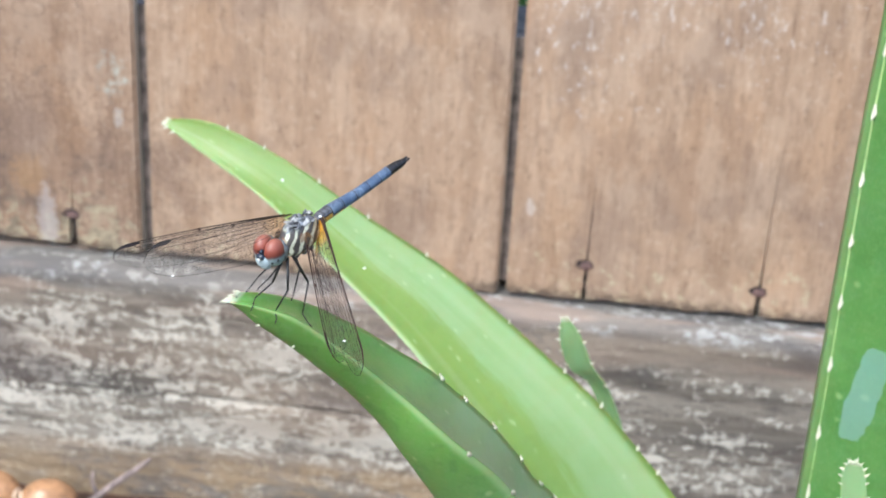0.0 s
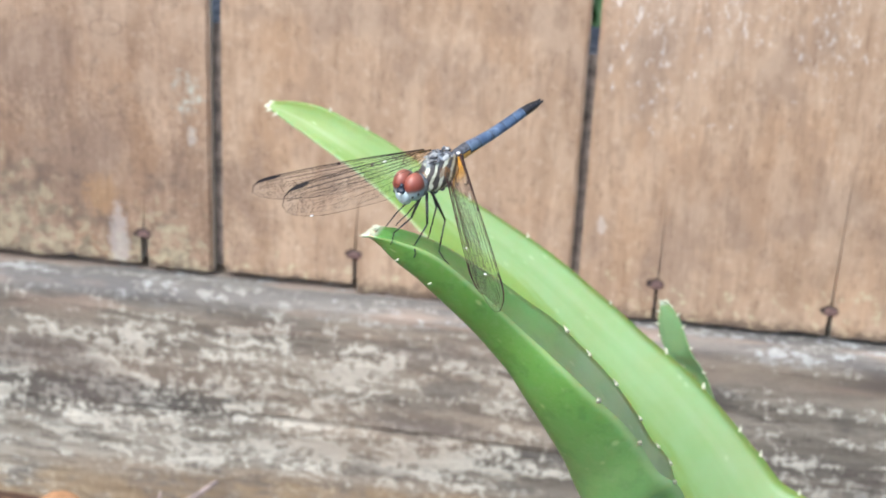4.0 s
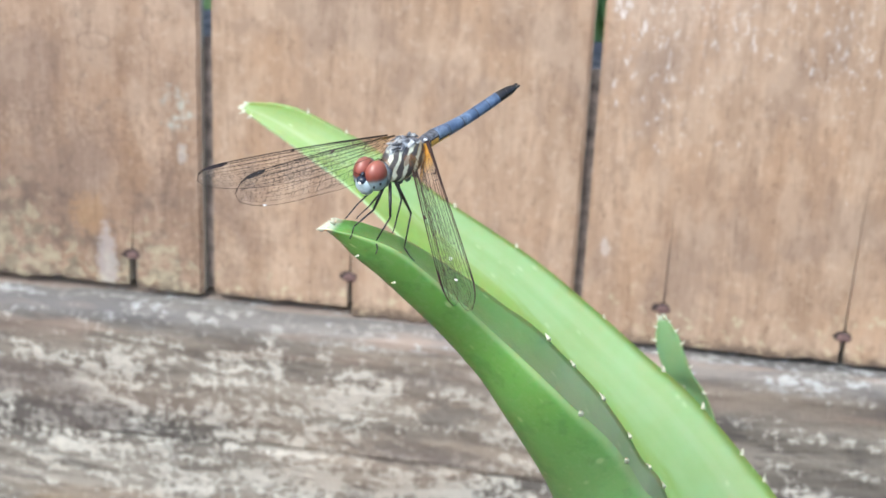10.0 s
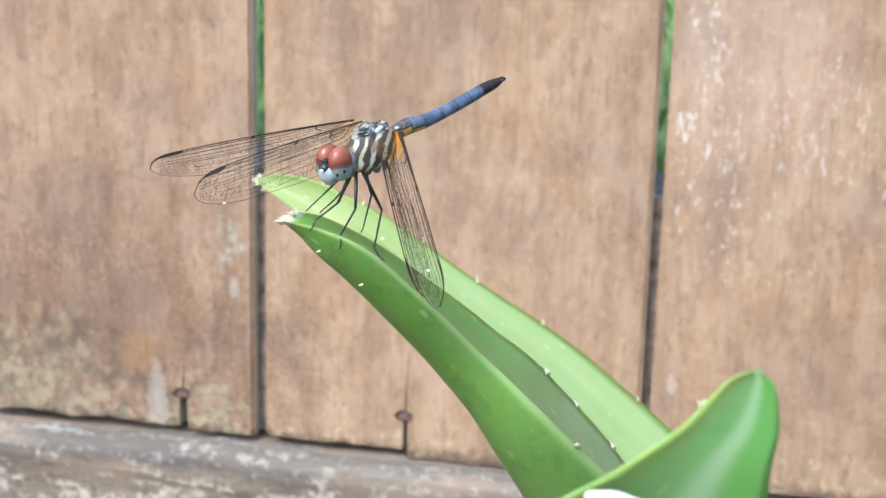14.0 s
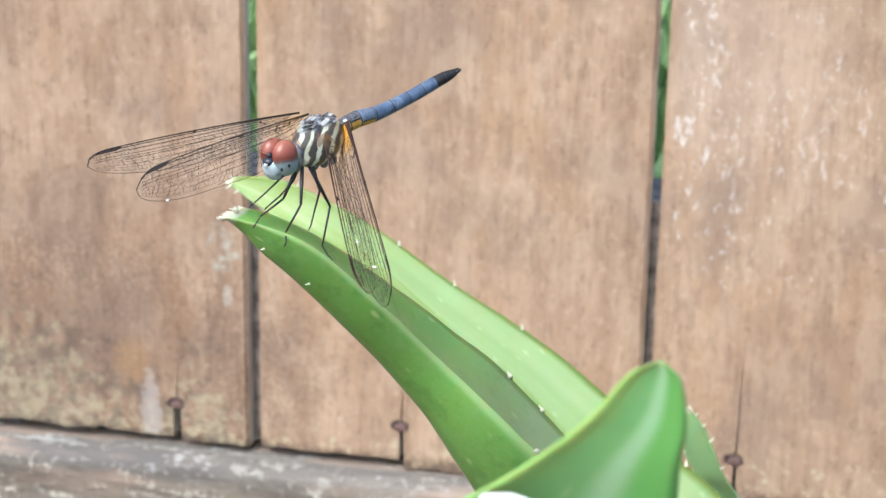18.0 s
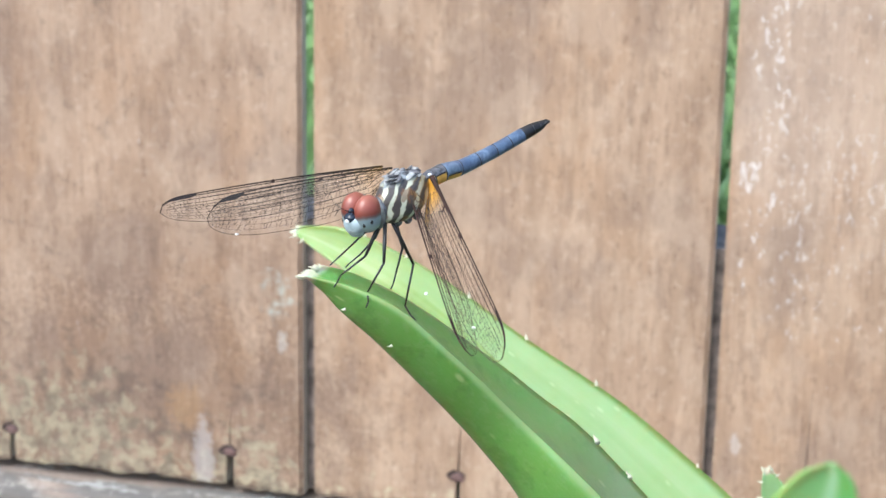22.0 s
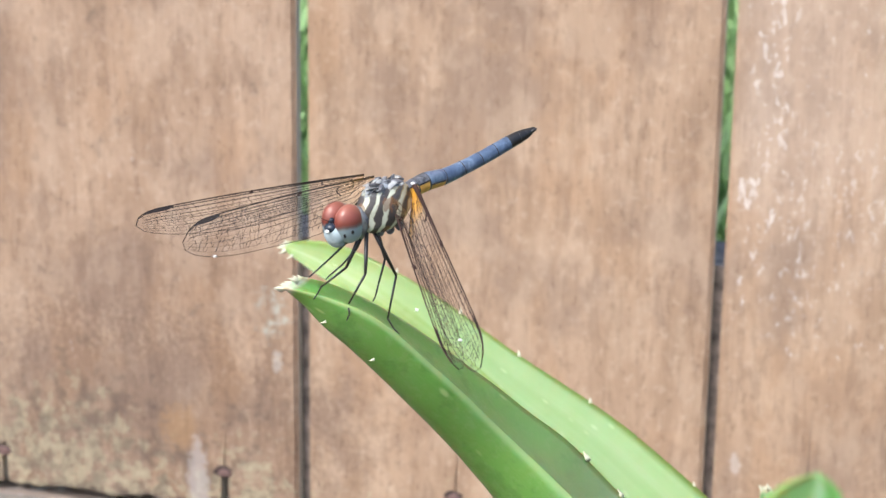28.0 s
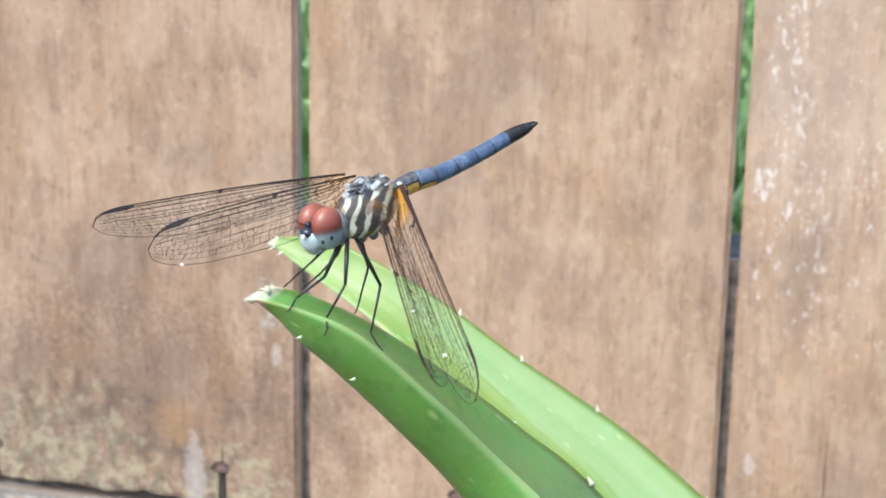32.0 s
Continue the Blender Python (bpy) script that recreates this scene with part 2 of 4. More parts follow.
def kerb_wood():
    k = Nodes("grey_rotten_board", 0.85)
    g = k.coords("Object")
    long = k.coords("Object", (0.16, 1, 1))
    mid = k.coords("Object", (0.38, 1, 1))
    fibre = k.noise(long, 330, 6, 0.7)
    band = k.noise(long, 42, 5, 0.65, 0.5)
    patch = k.noise(mid, 165, 8, 0.74, 0.3)
    crumb = k.noise(g, 300, 4, 0.75)
    z = k.axis(g, 2)
    c = k.ramp(band, [(0.36, (0.10, 0.088, 0.074)), (0.5, (0.215, 0.188, 0.152)), (0.64, (0.33, 0.295, 0.245))])
    c = k.mix(k.math('MULTIPLY', k.step(fibre, 0.5, 0.62), 0.65), c, (0.075, 0.06, 0.05))
    pale = k.math('ADD', patch, k.math('MULTIPLY', k.math('SUBTRACT', crumb, 0.5), 0.75))
    mid_band = k.math('MULTIPLY', k.step(z, -0.098, -0.07), k.math('SUBTRACT', 1.0, k.step(z, -0.03, -0.012)))
    pale = k.math('ADD', pale, k.math('MULTIPLY', mid_band, 0.06))
    x = k.axis(g, 0)
    pale = k.math('ADD', pale, k.math('MULTIPLY', k.math('SUBTRACT', k.noise(k.coords("Object", (0.6, 1, 1)), 48, 3, 0.5, 0.3), 0.5), 0.45))
    pale = k.math('SUBTRACT', pale, k.math('MULTIPLY', k.step(x, -0.02, 0.07), 0.055))
    pale = k.math('ADD', pale, k.math('MULTIPLY', k.math('SUBTRACT', 1.0, k.step(x, -0.10, -0.03)), 0.02))
    c = k.mix(k.math('MULTIPLY', k.step(pale, 0.54, 0.64), 0.85), c, (0.60, 0.565, 0.485))
    brown = k.noise(long, 16, 3, 0.5, 0.4)
    c = k.mix(k.math('MULTIPLY', k.step(brown, 0.52, 0.62), 0.4), c, (0.38, 0.29, 0.215))
    dark = k.noise(k.coords("Object", (0.3, 1, 1)), 30, 4, 0.6)
    c = k.mix(k.math('MULTIPLY', k.step(dark, 0.52, 0.62), 0.65), c, (0.12, 0.098, 0.085))
    # ochre towards the soil, blue-grey along the weathered arris
    och = k.math('SUBTRACT', 1.0, k.step(k.math('ADD', z, k.math('MULTIPLY', k.math('SUBTRACT', band, 0.5), 0.04)), -0.098, -0.078))
    blot = k.noise(k.coords("Object", (0.5, 1, 1)), 60, 5, 0.65)
    c = k.mix(k.math('MULTIPLY', och, k.math('MULTIPLY', k.step(blot, 0.40, 0.56), 0.75)), c, (0.33, 0.235, 0.135))
    c = k.mix(k.math('MULTIPLY', och, k.math('MULTIPLY', k.step(crumb, 0.58, 0.66), 0.5)), c, (0.50, 0.42, 0.28))
    c = k.mix(k.math('MULTIPLY', k.math('SUBTRACT', 1.0, k.step(blot, 0.34, 0.42)), 0.5), c, (0.10, 0.09, 0.08))
    top = k.step(z, -0.011, -0.004)
    c = k.mix(k.math('MULTIPLY', top, 0.5), c, (0.20, 0.19, 0.185))
    c = k.mix(k.math('MULTIPLY', k.math('MULTIPLY', k.step(z, -0.022, -0.010), k.step(k.noise(long, 60, 3, 0.5, 0.3), 0.50, 0.60)), 0.6), c, (0.40, 0.30, 0.235))
    c = k.mix(k.math('MULTIPLY', k.math('MULTIPLY', top, k.step(k.math('ADD', k.math('MULTIPLY', k.noise(mid, 130, 4, 0.65), 0.8), k.math('MULTIPLY', crumb, 0.3)), 0.60, 0.68)), 0.6), c, (0.58, 0.58, 0.56))
    k.colour(c)
    k.bump(k.math('ADD', k.math('MULTIPLY', fibre, 0.7), k.math('ADD', crumb, k.math('MULTIPLY', pale, 0.5))), 0.7, 0.0016)
    return k.m


def aloe_skin(name="aloe_skin", painted_gloss=False, pale=0.0, tint=(0.20, 0.272, 0.055), flanked=False, dried=0.85, channel_sheen=0.0):
    k = Nodes(name, 0.34)
    uv = k.coords("UV")
    g = k.coords("Object")
    along = k.coords("UV", (1, 0.1, 1))
    u = k.axis(uv, 0)
    v = k.axis(uv, 1)
    tone = k.noise(g, 45, 3, 0.5)
    line = k.noise(along, 60, 4, 0.6)
    c = k.ramp(tone, [(0.3, (0.085, 0.22, 0.045)), (0.55, (0.125, 0.285, 0.065)), (0.75, (0.175, 0.345, 0.10))])
    info = k.node("ShaderNodeObjectInfo")
    c = k.mix(k.math('MULTIPLY', info.outputs["Random"], 0.45), c, (0.20, 0.42, 0.075))
    c = k.mix(k.math('MULTIPLY', k.step(line, 0.48, 0.66), 0.35), c, (0.21, 0.36, 0.11))
    grain = k.noise(g, 700, 4, 0.7)
    mottle = k.noise(g, 210, 4, 0.65)
    c = k.mix(k.math('MULTIPLY', k.step(mottle, 0.5, 0.62), 0.35), c, (0.065, 0.18, 0.035))
    c = k.mix(k.math('MULTIPLY', k.step(grain, 0.52, 0.62), 0.25), c, (0.24, 0.38, 0.15))
    # sparse pale flecks, longer than wide
    vor = k.node("ShaderNodeTexVoronoi")
    k.link(k.coords("UV", (1, 0.4, 1)), vor.inputs["Vector"])
    vor.inputs["Scale"].default_value = 5.5
    pick = k.axis(vor.outputs["Color"], 0)
    fleck = k.math('MULTIPLY', k.math('SUBTRACT', 1.0, k.step(vor.outputs["Distance"], 0.07, 0.26)), k.step(pick, 0.70, 0.74))
    c = k.mix(k.math('MULTIPLY', fleck, 0.7), c, (0.42, 0.55, 0.25))
    # paler horny margin, with the edge's highlight line painted in
    wide = 0.30 if painted_gloss else 0.18 if flanked else 0.09
    rim = k.math('ADD', k.math('SUBTRACT', 1.0, k.step(u, 0.02, wide)), k.step(u, 4.02 - wide, 4.0))
    if not flanked:
        c = k.mix(k.math('MULTIPLY', rim, 0.5), c, (0.42, 0.55, 0.25))
    uneven = k.noise(g, 120, 4, 0.6)
    c = k.mix(k.math('MULTIPLY', k.step(uneven, 0.5, 0.8), 0.12), c, (0.30, 0.42, 0.27))
    if pale:
        c = k.mix(pale, c, tint)
    if flanked:      # sky reflection painted as a paler outer half of the upper face
        wander = k.math('ADD', u, k.math('MULTIPLY', k.math('SUBTRACT', k.noise(along, 6, 3, 0.6), 0.5), 0.5))
        flank = k.math('MULTIPLY', k.math('SUBTRACT', 1.0, k.step(wander, 2.88, 3.06)), k.step(u, 2.0, 2.12))
        flank = k.math('MULTIPLY', flank, k.step(v, 1.0, 6.0))
        c = k.mix(k.math('MULTIPLY', flank, k.ramp(uneven, [(0.35, (0.6, 0.6, 0.6)), (0.65, (0.92, 0.92, 0.92))])), c, (0.25, 0.375, 0.165))
    if flanked:
        streaks = k.noise(k.coords("UV", (1, 0.03, 1)), 3.2, 3, 0.5, 0.3)
        c = k.mix(k.math('MULTIPLY', k.step(streaks, 0.44, 0.64), 0.28), c, (0.175, 0.30, 0.085))
        c = k.mix(k.math('MULTIPLY', k.math('SUBTRACT', 1.0, k.step(streaks, 0.34, 0.46)), 0.2), c, (0.34, 0.42, 0.24))
        c = k.mix(k.math('MULTIPLY', rim, 0.6), c, (0.50, 0.60, 0.36))
        c = k.mix(k.math('MULTIPLY', fleck, 0.3), c, (0.46, 0.56, 0.32))
    if channel_sheen:      # grey sky sheen of the channel, painted into its colour
        channel = k.math('MULTIPLY', k.math('MULTIPLY', k.step(u, 2.02, 2.15), k.math('SUBTRACT', 1.0, k.step(u, 3.55, 3.98))), k.step(v, 2.5, 7.0))
        c = k.mix(k.math('MULTIPLY', channel, k.ramp(uneven, [(0.35, (channel_sheen * 0.7,) * 3), (0.65, (channel_sheen,) * 3)])), c, (0.37, 0.44, 0.29))
        # outer side lighter towards the base
        flank = k.math('MULTIPLY', k.math('SUBTRACT', 1.0, k.step(u, 1.5, 2.0)), k.step(v, 4.0, 9.0))
        c = k.mix(k.math('MULTIPLY', flank, 0.35), c, (0.25, 0.38, 0.21))
    if painted_gloss:      # bluish sky gloss on the leaf, painted into the colour as patches
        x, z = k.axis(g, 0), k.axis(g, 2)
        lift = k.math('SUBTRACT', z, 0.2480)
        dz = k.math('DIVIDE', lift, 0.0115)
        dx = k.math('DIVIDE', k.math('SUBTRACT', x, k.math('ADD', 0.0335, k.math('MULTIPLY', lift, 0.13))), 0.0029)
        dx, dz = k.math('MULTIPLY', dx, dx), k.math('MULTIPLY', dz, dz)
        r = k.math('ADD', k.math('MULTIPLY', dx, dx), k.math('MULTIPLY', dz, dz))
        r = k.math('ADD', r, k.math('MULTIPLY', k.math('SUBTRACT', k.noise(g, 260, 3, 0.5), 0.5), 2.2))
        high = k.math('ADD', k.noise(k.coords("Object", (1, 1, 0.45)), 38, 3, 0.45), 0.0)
        gloss_on = k.math('ADD', k.math('SUBTRACT', 1.0, k.step(r, 0.95, 1.05)), k.step(high, 0.67, 0.68))
        c = k.mix(k.math('MULTIPLY', gloss_on, 0.6), c, (0.22, 0.38, 0.33))
    # dry horny tip
    dry = k.math('SUBTRACT', 1.0, k.step(k.math('ADD', v, k.math('MULTIPLY', k.math('SUBTRACT', uneven, 0.5), 0.3)), 0.03, 0.14))
    c = k.mix(k.math('MULTIPLY', dry, dried), c, (0.60, 0.60, 0.45))
    k.colour(c)
    lo, hi = (0.42, 0.58) if pale else (0.28, 0.44)
    if not dried:      # deep green outer strip, ridge highlight painted as a pale rib, yellowish inner margin
        waver = k.math('ADD', u, k.math('MULTIPLY', k.math('SUBTRACT', k.noise(k.coords("UV", (1, 0.06, 1)), 2.0, 2, 0.4), 0.5), 0.12))
        c = k.mix(k.math('MULTIPLY', k.math('SUBTRACT', 1.0, k.step(waver, 2.50, 2.64)), 0.75), c, (0.12, 0.36, 0.075))
        rib = k.math('SUBTRACT', 1.0, k.step(k.math('ABSOLUTE', k.math('SUBTRACT', waver, 2.70), 0.0), 0.02, 0.32))
        c = k.mix(k.math('MULTIPLY', rib, 0.5), c, (0.42, 0.62, 0.42))
        c = k.mix(k.math('MULTIPLY', k.math('MULTIPLY', k.step(u, 3.2, 4.0), k.math('SUBTRACT', 1.0, k.step(v, 0.8, 1.8))), 0.45), c, (0.34, 0.50, 0.08))
        k.colour(c)
    k.put("Roughness", k.ramp(uneven, [(0.3, (lo, lo, lo)), (0.7, (hi, hi, hi))]))
    k.put("Subsurface Weight", 0.35).put("Subsurface Scale", 0.002)
    k.put("Coat Weight", 0.15).put("Coat Roughness", 0.2)
    k.bump(k.math('ADD', line, k.math('MULTIPLY', uneven, 0.4)), 0.12, 0.0006)
    return k.m


def plain(name, col, rough=0.5, var=0.25, scale=400, **extra):
    k = Nodes(name, rough)
    n = k.noise(k.coords("Object"), scale, 4, 0.6)
    dark = tuple(v * (1 - var) for v in col)
    lite = tuple(min(1, v * (1 + var)) for v in col)
    k.colour(k.ramp(n, [(0.3, dark), (0.7, lite)]))
    for key, v in extra.items():
        k.put(key.replace("_", " "), v)
    return k


def soil_mat():
    k = Nodes("mulch_soil", 0.95)
    g = k.coords("Object")
    n = k.noise(g, 60, 8, 0.7)
    f = k.noise(g, 420, 5, 0.7)
    c = k.ramp(n, [(0.3, (0.05, 0.025, 0.015)), (0.55, (0.13, 0.06, 0.035)), (0.75, (0.24, 0.13, 0.08))])
    c = k.mix(k.math('MULTIPLY', f, 0.5), c, (0.10, 0.06, 0.04))
    turf = k.ramp(k.noise(g, 90, 4, 0.7), [(0.35, (0.10, 0.18, 0.05)), (0.65, (0.24, 0.36, 0.13))])
    k.colour(k.mix(k.step(k.axis(g, 1), 0.05, 0.09), c, turf))
    return k.bump(k.math('ADD', n, f), 0.8, 0.004).m


def membrane_mat(name, amber):
    k = Nodes(name, 0.15)
    u = k.axis(k.coords("UV"), 0)
    base = k.math('SUBTRACT', 1.0, k.step(u, 0.05, 0.22))
    k.colour(k.mix(base, (0.42, 0.40, 0.36), (0.75, 0.38, 0.05)))
    k.put("Alpha", k.math('ADD', 0.04, k.math('MULTIPLY', base, amber)))
    k.put("Specular IOR Level", 0.35)
    return k.m


def eye_mat():
    k = Nodes("compound_eye", 0.34)
    gz = k.axis(k.coords("Generated"), 2)
    n = k.noise(k.coords("Object"), 900, 3, 0.5)
    f = k.math('ADD', gz, k.math('MULTIPLY', k.math('SUBTRACT', n, 0.5), 0.12))
    k.colour(k.ramp(f, [(0.10, (0.36, 0.45, 0.47)), (0.42, (0.22, 0.29, 0.31)), (0.50, (0.12, 0.09, 0.085)), (0.58, (0.16, 0.038, 0.026)), (0.75, (0.255, 0.066, 0.042)), (0.95, (0.33, 0.115, 0.08))]))
    k.put("Coat Weight", 0.12)
    return k.m


def thorax_mat():
    k = Nodes("striped_thorax", 0.5)
    g = k.coords("Object")
    x, z = k.axis(g, 0), k.axis(g, 2)
    n = k.noise(g, 420, 3, 0.5)
    y = k.axis(g, 1)
    slant = k.math('ADD', k.math('MULTIPLY', x, -0.71), k.math('ADD', k.math('MULTIPLY', y, 0.47), k.math('MULTIPLY', z, -0.45)))
    w = k.math('ADD', slant, k.math('MULTIPLY', k.math('SUBTRACT', n, 0.5), 0.0016))
    wave = k.math('SINE', k.math('MULTIPLY', w, 4600.0), 0.0)
    c = k.ramp(k.step(wave, -0.35, 0.85), [(0.0, (0.07, 0.062, 0.06)), (0.38, (0.12, 0.10, 0.085)), (0.55, (0.34, 0.34, 0.22)), (0.8, (0.56, 0.57, 0.44)), (1.0, (0.60, 0.62, 0.50))])
    c = k.mix(k.math('MULTIPLY', k.step(k.noise(g, 560, 2, 0.5), 0.56, 0.62), 0.7), c, (0.20, 0.10, 0.05))
    rear = k.math('MULTIPLY', k.math('SUBTRACT', 1.0, k.step(x, -0.0026, -0.0004)), k.step(wave, -0.8, 0.1))
    c = k.mix(k.math('MULTIPLY', rear, 0.5), c, (0.50, 0.33, 0.12))
    fine = k.noise(g, 1500, 3, 0.6)
    back = k.step(k.math('ADD', z, k.math('MULTIPLY', k.math('SUBTRACT', fine, 0.5), 0.002)), 0.0021, 0.0026)
    c = k.mix(back, c, k.ramp(fine, [(0.42, (0.045, 0.05, 0.06)), (0.6, (0.26, 0.29, 0.32))]))
    k.colour(c)
    return k.bump(fine, 0.5, 0.0003).m


def abdomen_mat():
    k = Nodes("pruinose_blue", 0.38)
    g = k.coords("Object")
    n = k.noise(g, 700, 4, 0.65)
    c = k.ramp(n, [(0.3, (0.045, 0.07, 0.135)), (0.55, (0.085, 0.13, 0.215)), (0.75, (0.16, 0.215, 0.31))])
    patchy = k.noise(g, 380, 3, 0.6, 0.4)
    c = k.mix(k.math('MULTIPLY', k.step(patchy, 0.52, 0.64), 0.4), c, (0.24, 0.32, 0.43))
    c = k.mix(k.math('MULTIPLY', k.math('SUBTRACT', 1.0, k.step(patchy, 0.36, 0.45)), 0.5), c, (0.03, 0.045, 0.08))
    k.colour(c)
    return k.bump(n, 0.25, 0.0002).m


WOOD = picket_wood()
KERB = kerb_wood()
SKIN = aloe_skin(channel_sheen=0.7)
PALE = aloe_skin("pale_aloe_skin", pale=0.68, tint=(0.215, 0.285, 0.05), flanked=True)
YOUNG = aloe_skin("young_aloe_skin", pale=0.75, tint=(0.32, 0.50, 0.25))
FORE_SKIN = aloe_skin("fore_aloe_skin", pale=0.6, tint=(0.20, 0.44, 0.18), dried=0.0)
TALL_SKIN = aloe_skin("tall_aloe_skin", True, pale=0.4, tint=(0.07, 0.19, 0.045))
SOIL = soil_mat()
MEMBRANE = membrane_mat("wing_membrane", 0.03)
AMBERWING = membrane_mat("amber_based_membrane", 0.8)
EYE = eye_mat()
THORAX = thorax_mat()
BLUE = abdomen_mat()
HORN = plain("horny_tooth", (0.62, 0.62, 0.46), 0.5, 0.15).m
RUST = plain("rusted_nail", (0.15, 0.09, 0.08), 0.75, 0.5, 900).m
HOLE = plain("stain_and_hollow", (0.045, 0.03, 0.026), 0.9, 0.5, 900).m
RAILWOOD = plain("raw_rail_wood", (0.21, 0.172, 0.15), 0.85, 0.7, 160).m
SPOT_AND_GLINT = plain("spot_and_glint_white", (0.82, 0.82, 0.80), 0.7, 0.08, 300).m
VEIN = plain("dark_vein", (0.016, 0.011, 0.009), 0.6, 0.2, Specular_IOR_Level=0.12).m
AMBERVEIN = plain("brown_vein", (0.042, 0.022, 0.018), 0.5, 0.3, Specular_IOR_Level=0.2).m
STIGMA = plain("stigma", (0.018, 0.014, 0.016), 0.6, 0.2, Specular_IOR_Level=0.12).m
BLACK = plain("black_chitin", (0.016, 0.016, 0.018), 0.35, 0.3, 900).m
FACE = plain("pale_face", (0.35, 0.43, 0.46), 0.35, 0.25, 700).m
FRONS = plain("metallic_frons", (0.02, 0.028, 0.045), 0.25, 0.3, 900).m
YELLOW = plain("amber_flank", (0.60, 0.34, 0.07), 0.5, 0.25, 900).m
HINGE = plain("hinge_plate", (0.10, 0.105, 0.12), 0.4, 0.8, 1800).m
PALEHINGE = plain("pale_hinge_plate", (0.32, 0.33, 0.33), 0.5, 0.5, 1500).m
RIM = plain("pale_eye_rim", (0.17, 0.18, 0.17), 0.5, 0.5, 1300).m
RIBGREEN = plain("pale_margin", (0.36, 0.52, 0.20), 0.4, 0.2, 300).m
NUT = plain("brown_nut", (0.42, 0.23, 0.115), 0.2, 0.4, 160).m
NUTSCAR = plain("nut_scar", (0.55, 0.42, 0.30), 0.7, 0.3, 300).m
NUTCAP = plain("nut_cap", (0.22, 0.14, 0.10), 0.8, 0.4, 700).m
BARK = plain("grey_twig_bark", (0.23, 0.18, 0.165), 0.85, 0.6, 260).m
HEDGE = plain("grass_blade", (0.27, 0.42, 0.17), 0.5, 0.4, 30).m


# ---- mesh helpers ----
def finish(name, bm, material, smooth=True):
    me = bpy.data.meshes.new(name)
    bm.to_mesh(me)
    bm.free()
    me.materials.append(material)
    if smooth:
        me.polygons.foreach_set("use_smooth", [True] * len(me.polygons))
    return me


def part(name, bm, material, parent, label="", smooth=True):
    ob = new(name, finish(name, bm, material, smooth))
    ob.parent = parent
    if label:
        tagged(ob, label)
    return ob


def empty(name, where, label, category, group=""):
    ob = new(name)
    ob.location = where
    return tagged(ob, label, category, group)


def spline(points, n):
    """Catmull-Rom through the points, n even steps of its parameter."""
    p = [np.array(q, float) for q in points]
    p = [2 * p[0] - p[1]] + p + [2 * p[-1] - p[-2]]
    out = []
    for i in range(n):
        s = i / (n - 1) * (len(p) - 3)
        j = min(int(s), len(p) - 4)
        f = s - j
        a, b, c, d = p[j:j + 4]
        out.append(0.5 * (2 * b + (c - a) * f + (2 * a - 5 * b + 4 * c - d) * f * f + (3 * b - a - 3 * c + d) * f ** 3))
    return out


def tube_into(bm, pts, radii, sides=8, cap=True):
    """A round tube along pts, with the given radius at each."""
    rings = []
    prev = None
    for i, p in enumerate(pts):
        t = np.array(pts[min(i + 1, len(pts) - 1)]) - np.array(pts[max(i - 1, 0)])
        t = t / (np.linalg.norm(t) + 1e-12)
        ref = prev if prev is not None else (np.array((0, 0, 1.0)) if abs(t[2]) < 0.9 else np.array((1.0, 0, 0)))
        a = np.cross(t, ref)
        a /= np.linalg.norm(a)
        b = np.cross(a, t)
        prev = b
        rings.append([bm.verts.new(np.array(p) + radii[i] * (math.cos(q) * a + math.sin(q) * b))
                      for q in [2 * math.pi * k / sides for k in range(sides)]])
    for r0, r1 in zip(rings, rings[1:]):
        for k in range(sides):
            bm.faces.new((r0[k], r0[(k + 1) % sides], r1[(k + 1) % sides], r1[k]))
    if cap:
        bm.faces.new(rings[0][::-1])
        bm.faces.new(rings[-1])


def ball_into(bm, centre, axes, radii, seg=24, rings=16):
    """An ellipsoid with the given axes (three unit vectors) and radii."""
    m = Matrix([list(np.array(axes[i]) * radii[i]) for i in range(3)]).transposed().to_4x4()
    m.translation = Vector(centre)
    bmesh.ops.create_uvsphere(bm, u_segments=seg, v_segments=rings, radius=1.0, matrix=m)


def unit(v):
    v = np.array(v, float)
    return v / np.linalg.norm(v)


# ---- ground ----
GROUND_Z = -0.107
bm = bmesh.new()
xs = [-60, -12, -3] + [-1 + 0.02 * i for i in range(101)] + [3, 12, 60]
ys = [-60, -12, -3] + [-1 + 0.02 * i for i in range(101)] + [3, 12, 60]
grid = [[bm.verts.new((x, y, GROUND_Z + 0.006 * noise.noise((x * 14, y * 14, 0)) + 0.003 * noise.noise((x * 50, y * 50, 3)) - 0.004))
         for x in xs] for y in ys]
for j in range(len(ys) - 1):
    for i in range(len(xs) - 1):
        bm.faces.new((grid[j][i], grid[j][i + 1], grid[j + 1][i + 1], grid[j + 1][i]))
tagged(new("ground", finish("ground", bm, SOIL)), "dark reddish mulch soil with green turf beyond the fence", "ground", kind="structure")

# ---- fence ----
fence = empty("fence", (0, 0, GROUND_Z), "weathered brown cedar picket fence with nailed boards", "fence")
FZ = -GROUND_Z


